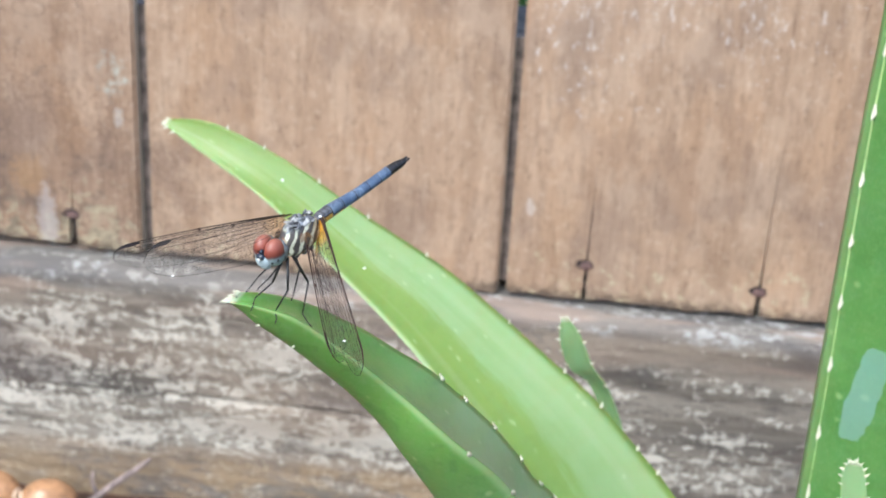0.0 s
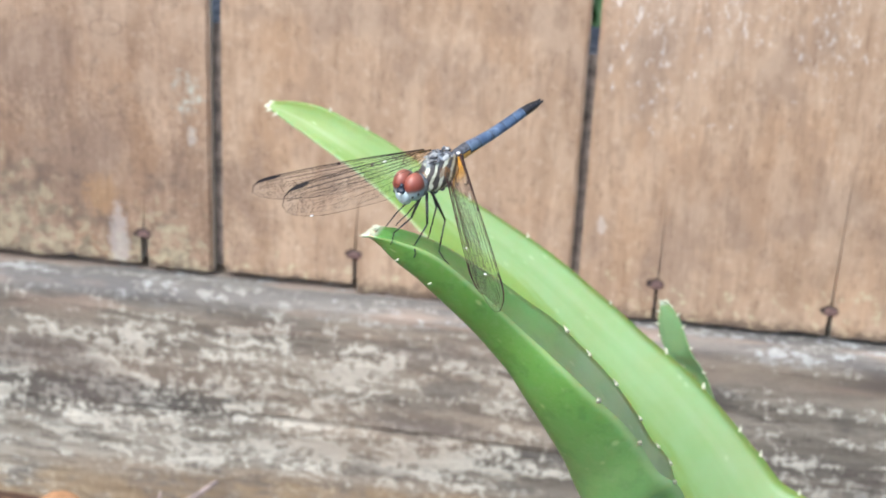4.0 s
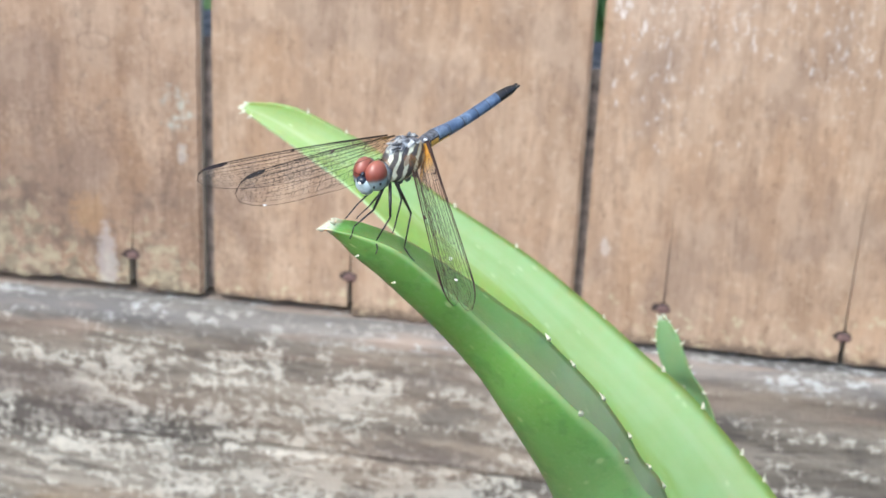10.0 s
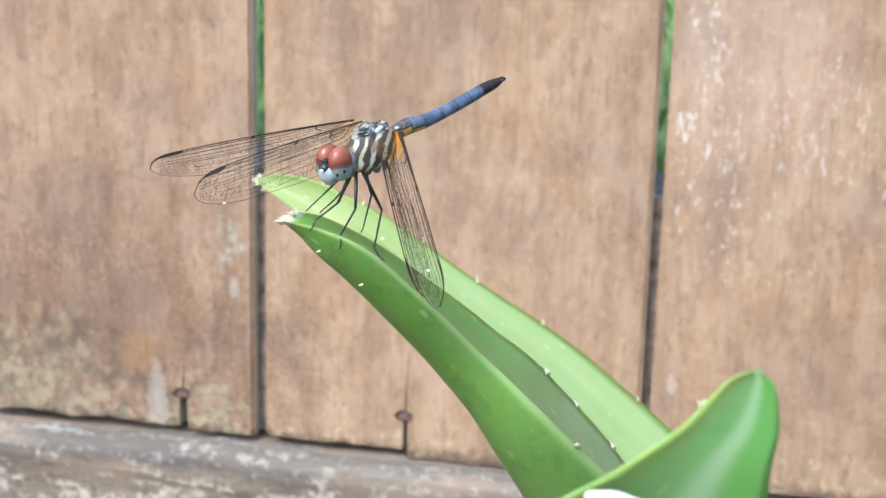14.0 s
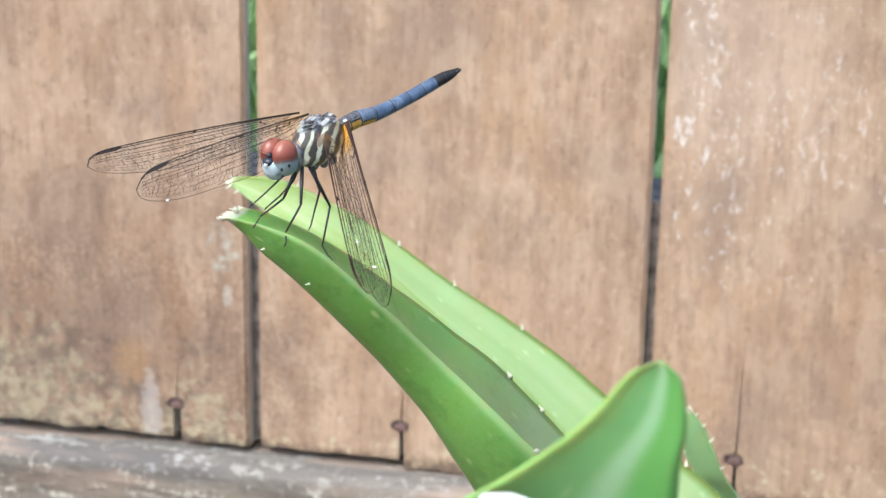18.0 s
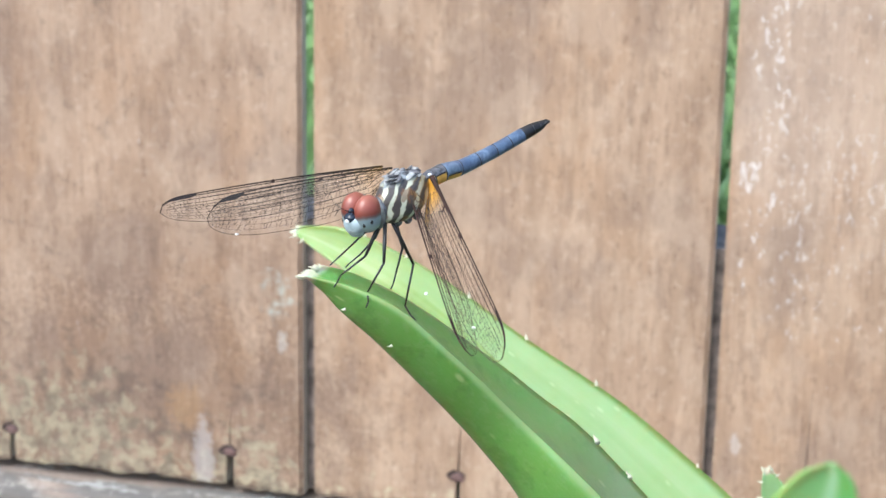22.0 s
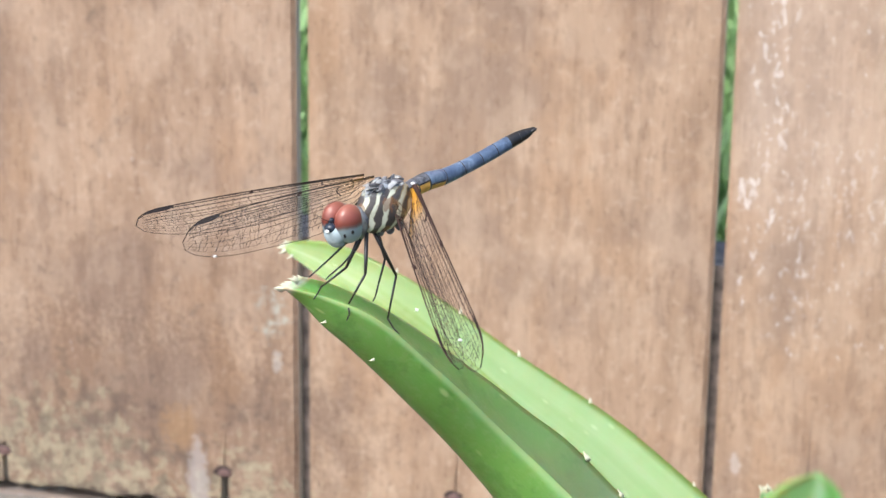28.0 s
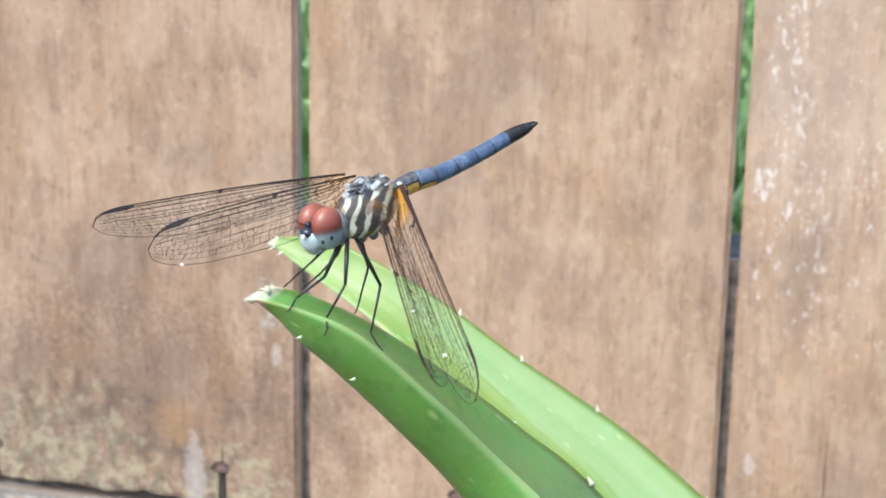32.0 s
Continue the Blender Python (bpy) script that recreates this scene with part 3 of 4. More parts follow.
def picket(x0, x1, foot, cuts, top=1.55):
    """One board with tapering splits that run up from its foot: cuts of (x, width, height, drop to its right)."""
    bm = bmesh.new()
    outline = [(x0, foot)]
    level = foot
    for cx, w, hgt, drop in cuts:
        outline += [(cx - w / 2, level), (cx - w * 0.42, foot + 0.012), (cx - 0.0003, foot + 0.016), (cx + 0.0008, hgt),
                    (cx + 0.0004, foot + 0.016), (cx + w * 0.42, foot + 0.012), (cx + w / 2, level + drop)]
        level += drop
    outline += [(x1, level)]
    ragged = [outline[0]]
    for (xa, za), (xb, zb) in zip(outline, outline[1:]):
        if xb - xa > 0.006:
            for q in range(1, int((xb - xa) / 0.0022)):
                x = xa + q * 0.0022
                ragged.append((x, za + (zb - za) * q * 0.0022 / (xb - xa) + 0.0011 * noise.noise((x * 260, 1, 0)) + 0.0016 * noise.noise((x * 60, 4, 0))))
        ragged.append((xb, zb))
    outline = ragged + [(x1, top), (x0, top)]
    front = bm.faces.new([bm.verts.new((x, 0.0, z + FZ)) for x, z in outline])
    back = bmesh.ops.extrude_face_region(bm, geom=[front])
    for v in back["geom"]:
        if isinstance(v, bmesh.types.BMVert):
            v.co.y += 0.006
    bmesh.ops.recalc_face_normals(bm, faces=bm.faces)
    edges = [e for e in bm.edges if all(abs(v.co.y) < 1e-6 for v in e.verts) and e.calc_length() > 0.3]
    bmesh.ops.bevel(bm, geom=edges, offset=0.0012, segments=2, affect='EDGES')
    return bm


def nail(board, x, z, r=0.0028, tilt=0.0):
    bm = bmesh.new()      # flat dark disc: stained wood and the shade of the hollow round the nail
    n = 20
    ring = [bm.verts.new((x - 0.0007 + r * 1.25 * (1 + 0.35 * noise.noise((q * 1.7, x * 300, 0))) * math.cos(2 * math.pi * q / n), -0.0002,
                          z + FZ + 0.0006 + 0.75 * r * (1 + 0.4 * noise.noise((q * 1.3, 7, x * 300))) * math.sin(2 * math.pi * q / n))) for q in range(n)]
    bm.faces.new(ring[::-1])
    part("stain_and_hollow", bm, HOLE, board, "dark disc for the rust stain and shaded hollow round a nail", smooth=False)
    bm = bmesh.new()
    prof = [(0.0, -0.0008), (0.55, -0.0005), (0.9, -0.0003), (1.0, 0.0), (0.95, 0.0006)]
    rings = []
    for q, y in prof[1:]:
        rings.append([bm.verts.new((x + r * q * (1 + 0.12 * math.sin(3 * a + x * 90)) * math.cos(a),
                                    y + tilt * math.sin(a) * r, z + FZ + 0.70 * r * q * math.sin(a)))
                      for a in [2 * math.pi * i / 18 for i in range(18)]])
    bm.faces.new(rings[0])
    for r0, r1 in zip(rings, rings[1:]):
        for i in range(18):
            bm.faces.new((r0[i], r1[i], r1[(i + 1) % 18], r0[(i + 1) % 18]))
    bmesh.ops.recalc_face_normals(bm, faces=bm.faces)
    part("nail_head", bm, RUST, board, "rusty brown nail head")


P = 0.1475
BOARDS = [  # left edge, right edge, foot, splits, nails
    (-3 * P + 0.003, -2 * P - 0.003, 0.003, [], [(-0.4, 0.015), (-0.34, 0.014)]),
    (-2 * P + 0.003, -P - 0.0018, 0.0035, [(-0.1783, 0.0036, 0.036, -0.001), (-0.2693, 0.0025, 0.02, 0.0)][::-1], [(-0.1783, 0.0166), (-0.2693, 0.0160)]),
    (-P + 0.0027, -0.0013, 0.0035, [(-0.0893, 0.0022, 0.045, -0.0035)], [(-0.0893, 0.0165)]),
    (0.0023, P - 0.003, 0.0015, [(0.0337, 0.0016, 0.062, 0.0), (0.103, 0.0022, 0.085, 0.0)], [(0.0337, 0.0165), (0.103, 0.0122)]),
    (P + 0.003, 2 * P - 0.003, 0.002, [], [(0.18, 0.015), (0.25, 0.015)]),
    (2 * P + 0.003, 3 * P - 0.003, 0.002, [], [(0.33, 0.015), (0.4, 0.015)]),
]
for i in (3, 4, 5):      # the fence goes on to both sides
    BOARDS.append((i * P + 0.003, (i + 1) * P - 0.003, 0.002, [], [(i * P + 0.035, 0.015), (i * P + 0.11, 0.014)]))
    BOARDS.append((-(i + 1) * P + 0.003, -i * P - 0.003, 0.002, [], [(-i * P - 0.035, 0.015), (-i * P - 0.11, 0.014)]))
for x0, x1, foot, cuts, nails in BOARDS:
    board = part("picket", picket(x0, x1, foot, cuts), WOOD, fence, smooth=False)
    for x, z in nails:
        nail(board, x, z)
bm = bmesh.new()
for y0, y1, z0, z1 in ((0.0065, 0.044, 0.003, 0.108), (0.0065, 0.044, 0.85, 0.94)):
    bmesh.ops.create_cube(bm, size=1, matrix=Matrix.LocRotScale((0, (y0 + y1) / 2, (z0 + z1) / 2 + FZ), None, (1.76, y1 - y0, z1 - z0)))
    part("rail", bm, RAILWOOD, fence, "bare wooden rail nailed behind the boards", smooth=False)
    bm = bmesh.new()
bm.free()

# kick board under the pickets: a rounded, furrowed length of old timber
bm = bmesh.new()
prof = []
for s in np.linspace(0, 1, 110):      # from the soil up the face, over the arris, back along the top
    if s < 0.78:
        prof.append((-0.0125, GROUND_Z - 0.03 + (s / 0.78) * (0.137 - 0.007)))
    elif s < 0.88:
        a = (s - 0.78) / 0.10 * math.pi / 2
        prof.append((-0.0125 + 0.007 * (1 - math.cos(a)), -0.007 + 0.007 * math.sin(a)))
    else:
        prof.append((-0.0055 + (s - 0.88) / 0.12 * 0.03, 0.0))
prof += [(0.03, -0.004), (0.03, GROUND_Z - 0.03)]
NX = 600
rows = []
for i in range(NX + 1):
    x = -0.9 + 1.8 * i / NX
    ring = []
    for y, z in prof:
        f = noise.noise((x * 9, z * 120, 1.7)) * 0.0011 + noise.noise((x * 40, z * 330, 5.1)) * 0.0006
        f += 0.0016 * noise.noise((x * 3.5, z * 18, 9.0))
        crack = max(0, 1 - abs(z + 0.060 + 0.004 * noise.noise((x * 6, 0, 0)) + x * 0.006) / 0.0011)
        top = z > -0.003
        ring.append(bm.verts.new((x, y - (0 if top else f) + 0.0025 * crack * (1 if x < 0.05 else 0.2),
                                  z + (0.7 * f - 0.0012 if top and y < 0.02 else 0))))
    rows.append(ring)
for r0, r1 in zip(rows, rows[1:]):
    for j in range(len(prof) - 1):
        bm.faces.new((r0[j], r1[j], r1[j + 1], r0[j + 1]))
bm.faces.new(rows[0])
bm.faces.new(rows[-1][::-1])
bmesh.ops.recalc_face_normals(bm, faces=bm.faces)
tagged(new("kick_board", finish("kick_board", bm, KERB)), "grey weathered timber board with flaking pale patches along the soil", "board")

# grass beyond the fence
bm = bmesh.new()
rng = random.Random(4)
for i in range(20000):
    y = 0.07 + 2.6 * rng.random() ** 2
    x = rng.uniform(-1.5, 1.1)
    L, w = rng.uniform(0.03, 0.085) * (1 + 0.5 * y), rng.uniform(0.002, 0.005) * (1 + y)
    m = Matrix.LocRotScale((x, y, GROUND_Z), Euler((rng.uniform(-0.7, 0.7), rng.uniform(-0.7, 0.7), rng.uniform(0, 6.3))), None)
    v = [bm.verts.new(m @ Vector(c)) for c in ((-w, 0, -0.005), (w, 0, -0.005), (w * 0.6, 0.1 * L, L * 0.6), (0, 0.3 * L, L), (-w * 0.6, 0.1 * L, L * 0.6))]
    bm.faces.new(v)
tagged(new("grass", finish("grass", bm, HEDGE, False)), "bright green grass blades beyond the fence", "grass", kind="stuff")

# ---- aloe ----
AL = np.array((0.061, -0.311, GROUND_Z))
aloe = empty("aloe_plant", AL, "bright green aloe plant with white-toothed fleshy leaves", "plant")
tooth_bm = bmesh.new()
tube_into(tooth_bm, [(0, 0, -0.0004), (0, 0, 0.0003), (0.00008, 0, 0.0008), (0.00025, 0, 0.00135)], [0.0005, 0.00034, 0.00017, 0.00003], 7)
TOOTH = finish("tooth", tooth_bm, HORN)


def tooth(leaf, at, out, along, size=1.0):
    """A horny tooth on the margin, pointing outwards and leaning to the tip."""
    z = unit(np.array(out) + 0.45 * np.array(along))
    x = unit(np.array(along) - np.dot(along, z) * z)
    y = np.cross(z, x)
    ob = new("tooth", TOOTH)
    ob.parent = leaf
    m = Matrix([list(x), list(y), list(z)]).transposed().to_4x4()
    m.translation = Vector(at)
    ob.matrix_local = m @ Matrix.Diagonal((size, size, size, 1))


def leaf(near, far, thick, hollow, flip=1, rings=64, keel=1.0, label="", teeth=(), crown=0, tooth_size=1.0, steps=(18, 14), crown_size=None, skin=None, ridge=None, face=(0, 0, 0), roll=0.0):
    """A fleshy leaf lofted between its two margins; thick: bulge of the rounded side, hollow: dip of the other."""
    N = spline([np.array(p) - AL for p in near], rings)
    M = spline([np.array(p) - AL for p in far], rings)
    T = [float(v[0]) for v in spline([(t,) for t in thick], rings)]
    H = [float(v[0]) for v in spline([(t,) for t in hollow], rings)]
    mid = [(a + b) / 2 for a, b in zip(N, M)]
    bm = bmesh.new()
    uvl = bm.loops.layers.uv.new("UVMap")
    loops, uvs, frames = [], [], []
    run = 0.0
    for i in range(rings):
        t = unit(mid[min(i + 1, rings - 1)] - mid[max(i - 1, 0)])
        w = (M[i] - N[i]) / 2
        d = flip * unit(np.cross(t, w))
        if i:
            run += np.linalg.norm(mid[i] - mid[i - 1])
        pts, us = [], []
        for k in range(steps[0] + 1):
            q = math.pi * k / steps[0]
            s = math.sin(q)
            bulge = s ** keel
            if ridge is not None:      # a blunt keel off the middle
                x = -math.cos(q)
                flat = min((1 + x) / (1 + ridge), (1 - x) / (1 - ridge))
                bulge = 0.35 * bulge + 0.65 * flat ** 0.9
            pts.append(mid[i] - w * math.cos(q) * (1 - 0.04 * s) + d * T[i] * bulge)
            us.append(2.0 * k / steps[0])
        for k in range(1, steps[1]):
            x = 1 - 2 * k / steps[1]
            edge = 1 - x ** 8
            lip = roll * np.linalg.norm(w) * math.exp(-((x + 0.80) / 0.26) ** 2) * edge      # the near margin rolls over
            pts.append(mid[i] + w * x + d * (H[i] * (1 - x * x) - lip) - d * 0.0006 * (1 - edge))
            us.append(2.0 + 2.0 * k / steps[1])
        j = 0.00025
        loops.append([bm.verts.new(p + j * d * noise.noise((p[0] * 90, p[1] * 90, p[2] * 90))) for p in pts])
        uvs.append([(u, run * 100) for u in us])
        frames.append((t, w, d))
    n = len(loops[0])
    for i in range(rings - 1):
        for k in range(n):
            k2 = (k + 1) % n
            f = bm.faces.new((loops[i][k], loops[i][k2], loops[i + 1][k2], loops[i + 1][k]))
            vals = (uvs[i][k], (uvs[i][k2][0] if k2 else 4.0, uvs[i][k2][1]), (uvs[i + 1][k2][0] if k2 else 4.0, uvs[i + 1][k2][1]), uvs[i + 1][k])
            for lp, uv in zip(f.loops, vals):
                lp[uvl].uv = uv
    bm.faces.new(loops[0][::-1])
    bm.faces.new(loops[-1])
    bmesh.ops.recalc_face_normals(bm, faces=bm.faces)
    ob = part("leaf", bm, skin or SKIN, aloe, label)
    for side, first, gap, count in teeth:
        for c in range(count):
            i = int((first + c * gap) * (rings - 1))
            if i >= rings - 2:
                break
            t, w, d = frames[i]
            s = -1 if side == "near" else 1
            base = (N if side == "near" else M)[i]
            tooth(ob, base, unit(unit(s * w) + np.array(face)), -t, tooth_size * random.uniform(0.75, 1.2))
    t, w, d = frames[0]
    for c in range(crown):
        q = (c + 0.5) / crown * 2 - 1
        at = mid[0] + w * q * 1.05 + d * T[0] * random.uniform(0, 0.7)
        tooth(ob, at, unit(-t + unit(w) * (q * 0.9 + random.uniform(-0.5, 0.5)) + d * random.uniform(-0.7, 0.7)), -t, (crown_size or tooth_size) * random.uniform(0.6, 1.5))
    return ob


# the leaf the dragonfly stands on, tip first
front_leaf = leaf(
    [(-0.02168, -0.36662, 0.19176), (-0.01644, -0.36536, 0.19054), (-0.01062, -0.36289, 0.18746), (-0.00352, -0.35877, 0.17979), (0.00416, -0.35441, 0.17090),
     (0.01462, -0.35295, 0.16099), (0.02785, -0.34543, 0.14301), (0.04002, -0.33551, 0.10706), (0.05555, -0.31968, -0.07915)],
    [(-0.01991, -0.36460, 0.19283), (-0.01652, -0.36078, 0.19095), (-0.01169, -0.35326, 0.18569), (-0.00537, -0.34562, 0.17836), (0.00266, -0.33990, 0.17046),
     (0.01170, -0.33411, 0.16068), (0.02703, -0.32194, 0.13582), (0.03812, -0.30674, 0.09737), (0.06133, -0.28367, -0.07769)],
    [0.0018, 0.0042, 0.0058, 0.0072, 0.0089, 0.0118, 0.0160, 0.018, 0.018],
    [0.0002, 0.0006, 0.0010, 0.0016, 0.0022, 0.0028, 0.0035, 0.004, 0.004],
    flip=-1, rings=96, label="arching green leaf with a shaded channel", roll=0.05, crown=15, crown_size=0.5, tooth_size=0.95,
    teeth=[("near", 0.66, 0.075, 4), ("far", 0.62, 0.042, 6)])
for p in ((-0.0118, -0.3630, 0.1823), (-0.0169, -0.3660, 0.1874)):
    tooth(front_leaf, np.array(p) - AL + np.array((0.0002, 0, 0.0004)), unit((-0.6, -0.5, -0.6)), unit((-0.6, -0.2, 0.7)), 0.42)
# the paler leaf behind it
pale_leaf = leaf([(-0.06994, -0.23426, 0.16340), (-0.06378, -0.23617, 0.16015), (-0.05612, -0.23908, 0.15674), (-0.04114, -0.24489, 0.14946), (-0.02340, -0.25166, 0.13692),
      (-0.00268, -0.26032, 0.12145), (0.01747, -0.27091, 0.10199), (0.02579, -0.27528, 0.08924), (0.03415, -0.27945, 0.07211), (0.04045, -0.28250, 0.05708), (0.05211, -0.28757, 0.01849), (0.06616, -0.29452, -0.07772)],
     [(-0.06887, -0.23325, 0.16476), (-0.06039, -0.23365, 0.16523), (-0.05203, -0.23503, 0.16351), (-0.03656, -0.23727, 0.15703), (-0.01941, -0.23946, 0.14702),
      (0.00227, -0.24290, 0.13577), (0.02750, -0.25053, 0.11962), (0.03981, -0.25471, 0.11157), (0.05288, -0.25987, 0.09994), (0.05987, -0.26347, 0.09339), (0.07900, -0.27650, 0.07200), (0.09300, -0.29500, -0.06000)],
     [0.0008, 0.0022, 0.0034, 0.005, 0.0064, 0.008, 0.0095, 0.0100, 0.0105, 0.011, 0.0115, 0.012], [0.0002, 0.0004, 0.0006, 0.001, 0.0012, 0.0015, 0.002, 0.002, 0.002, 0.002, 0.002, 0.002],
     flip=-1, rings=80, label="long pale green leaf rising behind", crown=6, crown_size=0.55, tooth_size=0.85, skin=PALE, ridge=-0.1,
     teeth=[("far", 0.17, 0.068, 11), ("near", 0.02, 0.03, 2)], keel=1.25)
for p in ((-0.03970, -0.23917, 0.15408), (-0.01800, -0.24771, 0.13713)):
    bm = bmesh.new()
    ball_into(bm, np.array(p) - AL, np.eye(3), (0.00034, 0.0003, 0.0003), 14, 10)
    part("bead", bm, SPOT_AND_GLINT, pale_leaf, "tiny white bead on the leaf")
# small upright leaf close to the board
leaf([(0.02926, -0.23731, 0.12306), (0.02953, -0.23674, 0.11624), (0.03236, -0.23516, 0.10836), (0.04172, -0.23205, 0.09252), (0.05619, -0.23979, 0.02100), (0.06757, -0.28533, -0.09709)],
     [(0.03135, -0.23733, 0.12335), (0.03465, -0.23681, 0.11849), (0.03845, -0.23523, 0.10912), (0.04842, -0.23105, 0.08677), (0.06674, -0.23991, 0.02079), (0.08033, -0.28554, -0.09748)],
     [0.0006, 0.0014, 0.002, 0.003, 0.005, 0.008], [0.0002, 0.0003, 0.0004, 0.0006, 0.001, 0.001], flip=-1, rings=40,
     label="small young leaf with a toothed tip", skin=YOUNG, crown=6, tooth_size=0.75, teeth=[("near", 0.08, 0.11, 5), ("far", 0.06, 0.11, 6)])
# tall leaf at the outer side of the plant
TALL_NEAR = [(0.10374, -0.29408, 0.33715), (0.08700, -0.28668, 0.26267), (0.08550, -0.28238, 0.21290), (0.08540, -0.28066, 0.16936), (0.08560, -0.27991, 0.10767), (0.08466, -0.28154, 0.00751), (0.08250, -0.29665, -0.08895)]
TALL_FAR = [(0.11131, -0.29305, 0.33721), (0.12482, -0.28781, 0.26258), (0.13490, -0.28469, 0.21250), (0.14165, -0.28363, 0.16866), (0.14631, -0.28357, 0.10662), (0.14134, -0.28745, 0.00601), (0.12001, -0.29727, -0.09003)]
TALL_THICK = [0.001, 0.005, 0.008, 0.010, 0.013, 0.016, 0.018]
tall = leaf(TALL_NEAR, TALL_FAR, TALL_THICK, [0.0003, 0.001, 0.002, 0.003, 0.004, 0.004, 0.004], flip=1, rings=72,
            label="tall broad upright leaf with bluish gloss patches painted on", skin=TALL_SKIN, face=(0, -2.5, 0), crown=4, tooth_size=1.1, teeth=[("far", 0.05, 0.037, 22)])
rib = []      # its margin is folded in: a pale rib with long teeth lying on it
for p, q, (t,) in zip(spline([np.array(p) - AL for p in TALL_NEAR], 200), spline([np.array(p) - AL for p in TALL_FAR], 200), spline([(t,) for t in TALL_THICK], 200)):
    w = (q - p) / 2
    rib.append((p + q) / 2 - w * 0.935 + np.array((0, -1, 0)) * t * 0.30)
bm = bmesh.new()
tube_into(bm, rib[4:], [0.00038] * 196, 6)
part("margin", bm, RIBGREEN, tall, "pale yellow-green margin rib")
bm = bmesh.new()
tube_into(bm, [(0, 0.0002, 0.0040), (0, 0, 0.0022), (0, -0.0002, 0.0008), (-0.0003, -0.0006, -0.0002), (-0.0006, -0.0012, -0.0008)], [0.0002, 0.00042, 0.00058, 0.00045, 0.00004], 8)
LONG_TOOTH = finish("long_tooth", bm, HORN)
step = 0.0
for p, q in zip(rib[8:], rib[9:]):
    step += np.linalg.norm(q - p)
    if step > 0.0142:
        step = random.uniform(-0.002, 0.002)
        ob = new("tooth", LONG_TOOTH)
        ob.parent = tall
        along_leaf = unit(p - q)
        ob.matrix_local = Matrix.LocRotScale(Vector(q), Vector((0, 0, 1)).rotation_difference(Vector(along_leaf)), (1, 1, random.uniform(0.85, 1.15)))
# sprout beside the tall leaf
leaf([(0.08708, -0.32304, 0.14626), (0.08649, -0.32303, 0.14498), (0.08623, -0.32303, 0.14339), (0.08657, -0.32303, 0.14071), (0.08702, -0.32302, 0.13611), (0.08729, -0.32301, 0.12756),
      (0.08741, -0.32196, 0.11156), (0.08712, -0.31984, 0.08067), (0.08648, -0.31764, 0.01670), (0.08293, -0.31524, -0.10052)],
     [(0.08890, -0.32306, 0.14644), (0.09009, -0.32307, 0.14536), (0.09074, -0.32307, 0.14385), (0.09129, -0.32307, 0.14138), (0.09207, -0.32307, 0.13688), (0.09319, -0.32307, 0.12853),
      (0.09439, -0.32203, 0.11251), (0.09571, -0.31994, 0.08049), (0.09614, -0.31777, 0.01646), (0.09365, -0.31543, -0.10085)],
     [0.0005, 0.0008, 0.0011, 0.0015, 0.0020, 0.0026, 0.0034, 0.0044, 0.006, 0.007], [0.0001, 0.0002, 0.0002, 0.0003, 0.0003, 0.0004, 0.0005, 0.0006, 0.001, 0.001], flip=-1, rings=64,
     label="narrow young sprout with white teeth", skin=YOUNG, crown=4, tooth_size=0.6, teeth=[("near", 0.06, 0.09, 5), ("far", 0.06, 0.09, 5)])
# the broad leaf that leans towards the viewer
fore = leaf([(0.04176, -0.46053, 0.20989), (0.04013, -0.46057, 0.20889), (0.03726, -0.46036, 0.20517), (0.03247, -0.45977, 0.20085), (0.02583, -0.45846, 0.19563), (0.01796, -0.45811, 0.18725),
             (0.01174, -0.45485, 0.17594), (0.01346, -0.43045, 0.11378), (0.04189, -0.35860, -0.07139)],
            [(0.04258, -0.46041, 0.20988), (0.04363, -0.46032, 0.20870), (0.04411, -0.45997, 0.20559), (0.04379, -0.45953, 0.20228), (0.04365, -0.45769, 0.19597), (0.04387, -0.45574, 0.18923),
             (0.04467, -0.45126, 0.17871), (0.05455, -0.43060, 0.11201), (0.06829, -0.34855, -0.07198)],
            [0.0004, 0.0010, 0.0018, 0.0028, 0.004, 0.0052, 0.0062, 0.009, 0.014], [0.0001, 0.0002, 0.0003, 0.0005, 0.0008, 0.001, 0.0012, 0.002, 0.003], flip=-1, rings=64,
            label="broad green leaf leaning out of the plant", ridge=0.45, skin=FORE_SKIN)
bm = bmesh.new()
ball_into(bm, (0, 0, 0), np.eye(3), (0.0022, 0.0005, 0.0008), 28, 18)
for v in bm.verts:
    v.co *= 1 + 0.3 * noise.noise(v.co * 900)
    v.co += Vector(np.array((0.03307, -0.46103, 0.19927)) - AL)
part("white_blotch", bm, SPOT_AND_GLINT, fore, "chalky white blotch on the leaf")
bm = bmesh.new()
tube_into(bm, [(0.0, 0.005, -0.03), (0.0, 0.005, 0.03), (0.002, 0.008, 0.075)], [0.034, 0.036, 0.02], 20)
part("stem", bm, SKIN, aloe, "short thick base of the rosette")


# ---- dragonfly ----
ROOT = np.array((-0.01340, -0.36039, 0.18702))
fly = empty("dragonfly", ROOT, "blue dragonfly with red eyes and clear wings perched on the leaf", "dragonfly")
F = unit((-0.64, -0.71, -0.28))                 # the way it faces
UP = unit(np.array((0.10, -0.05, 1.0)) - np.dot((0.10, -0.05, 1.0), F) * F)


def rel(p):
    return np.array(p, float) - ROOT


def placed(name, bm, material, parent, m, label=""):
    ob = part(name, bm, material, parent, label)
    ob.matrix_local = m
    return ob


def frame_at(p, f=F, u=UP):
    s = np.cross(u, f)
    m = Matrix([list(f), list(s), list(u)]).transposed().to_4x4()
    m.translation = Vector(rel(p))
    return m


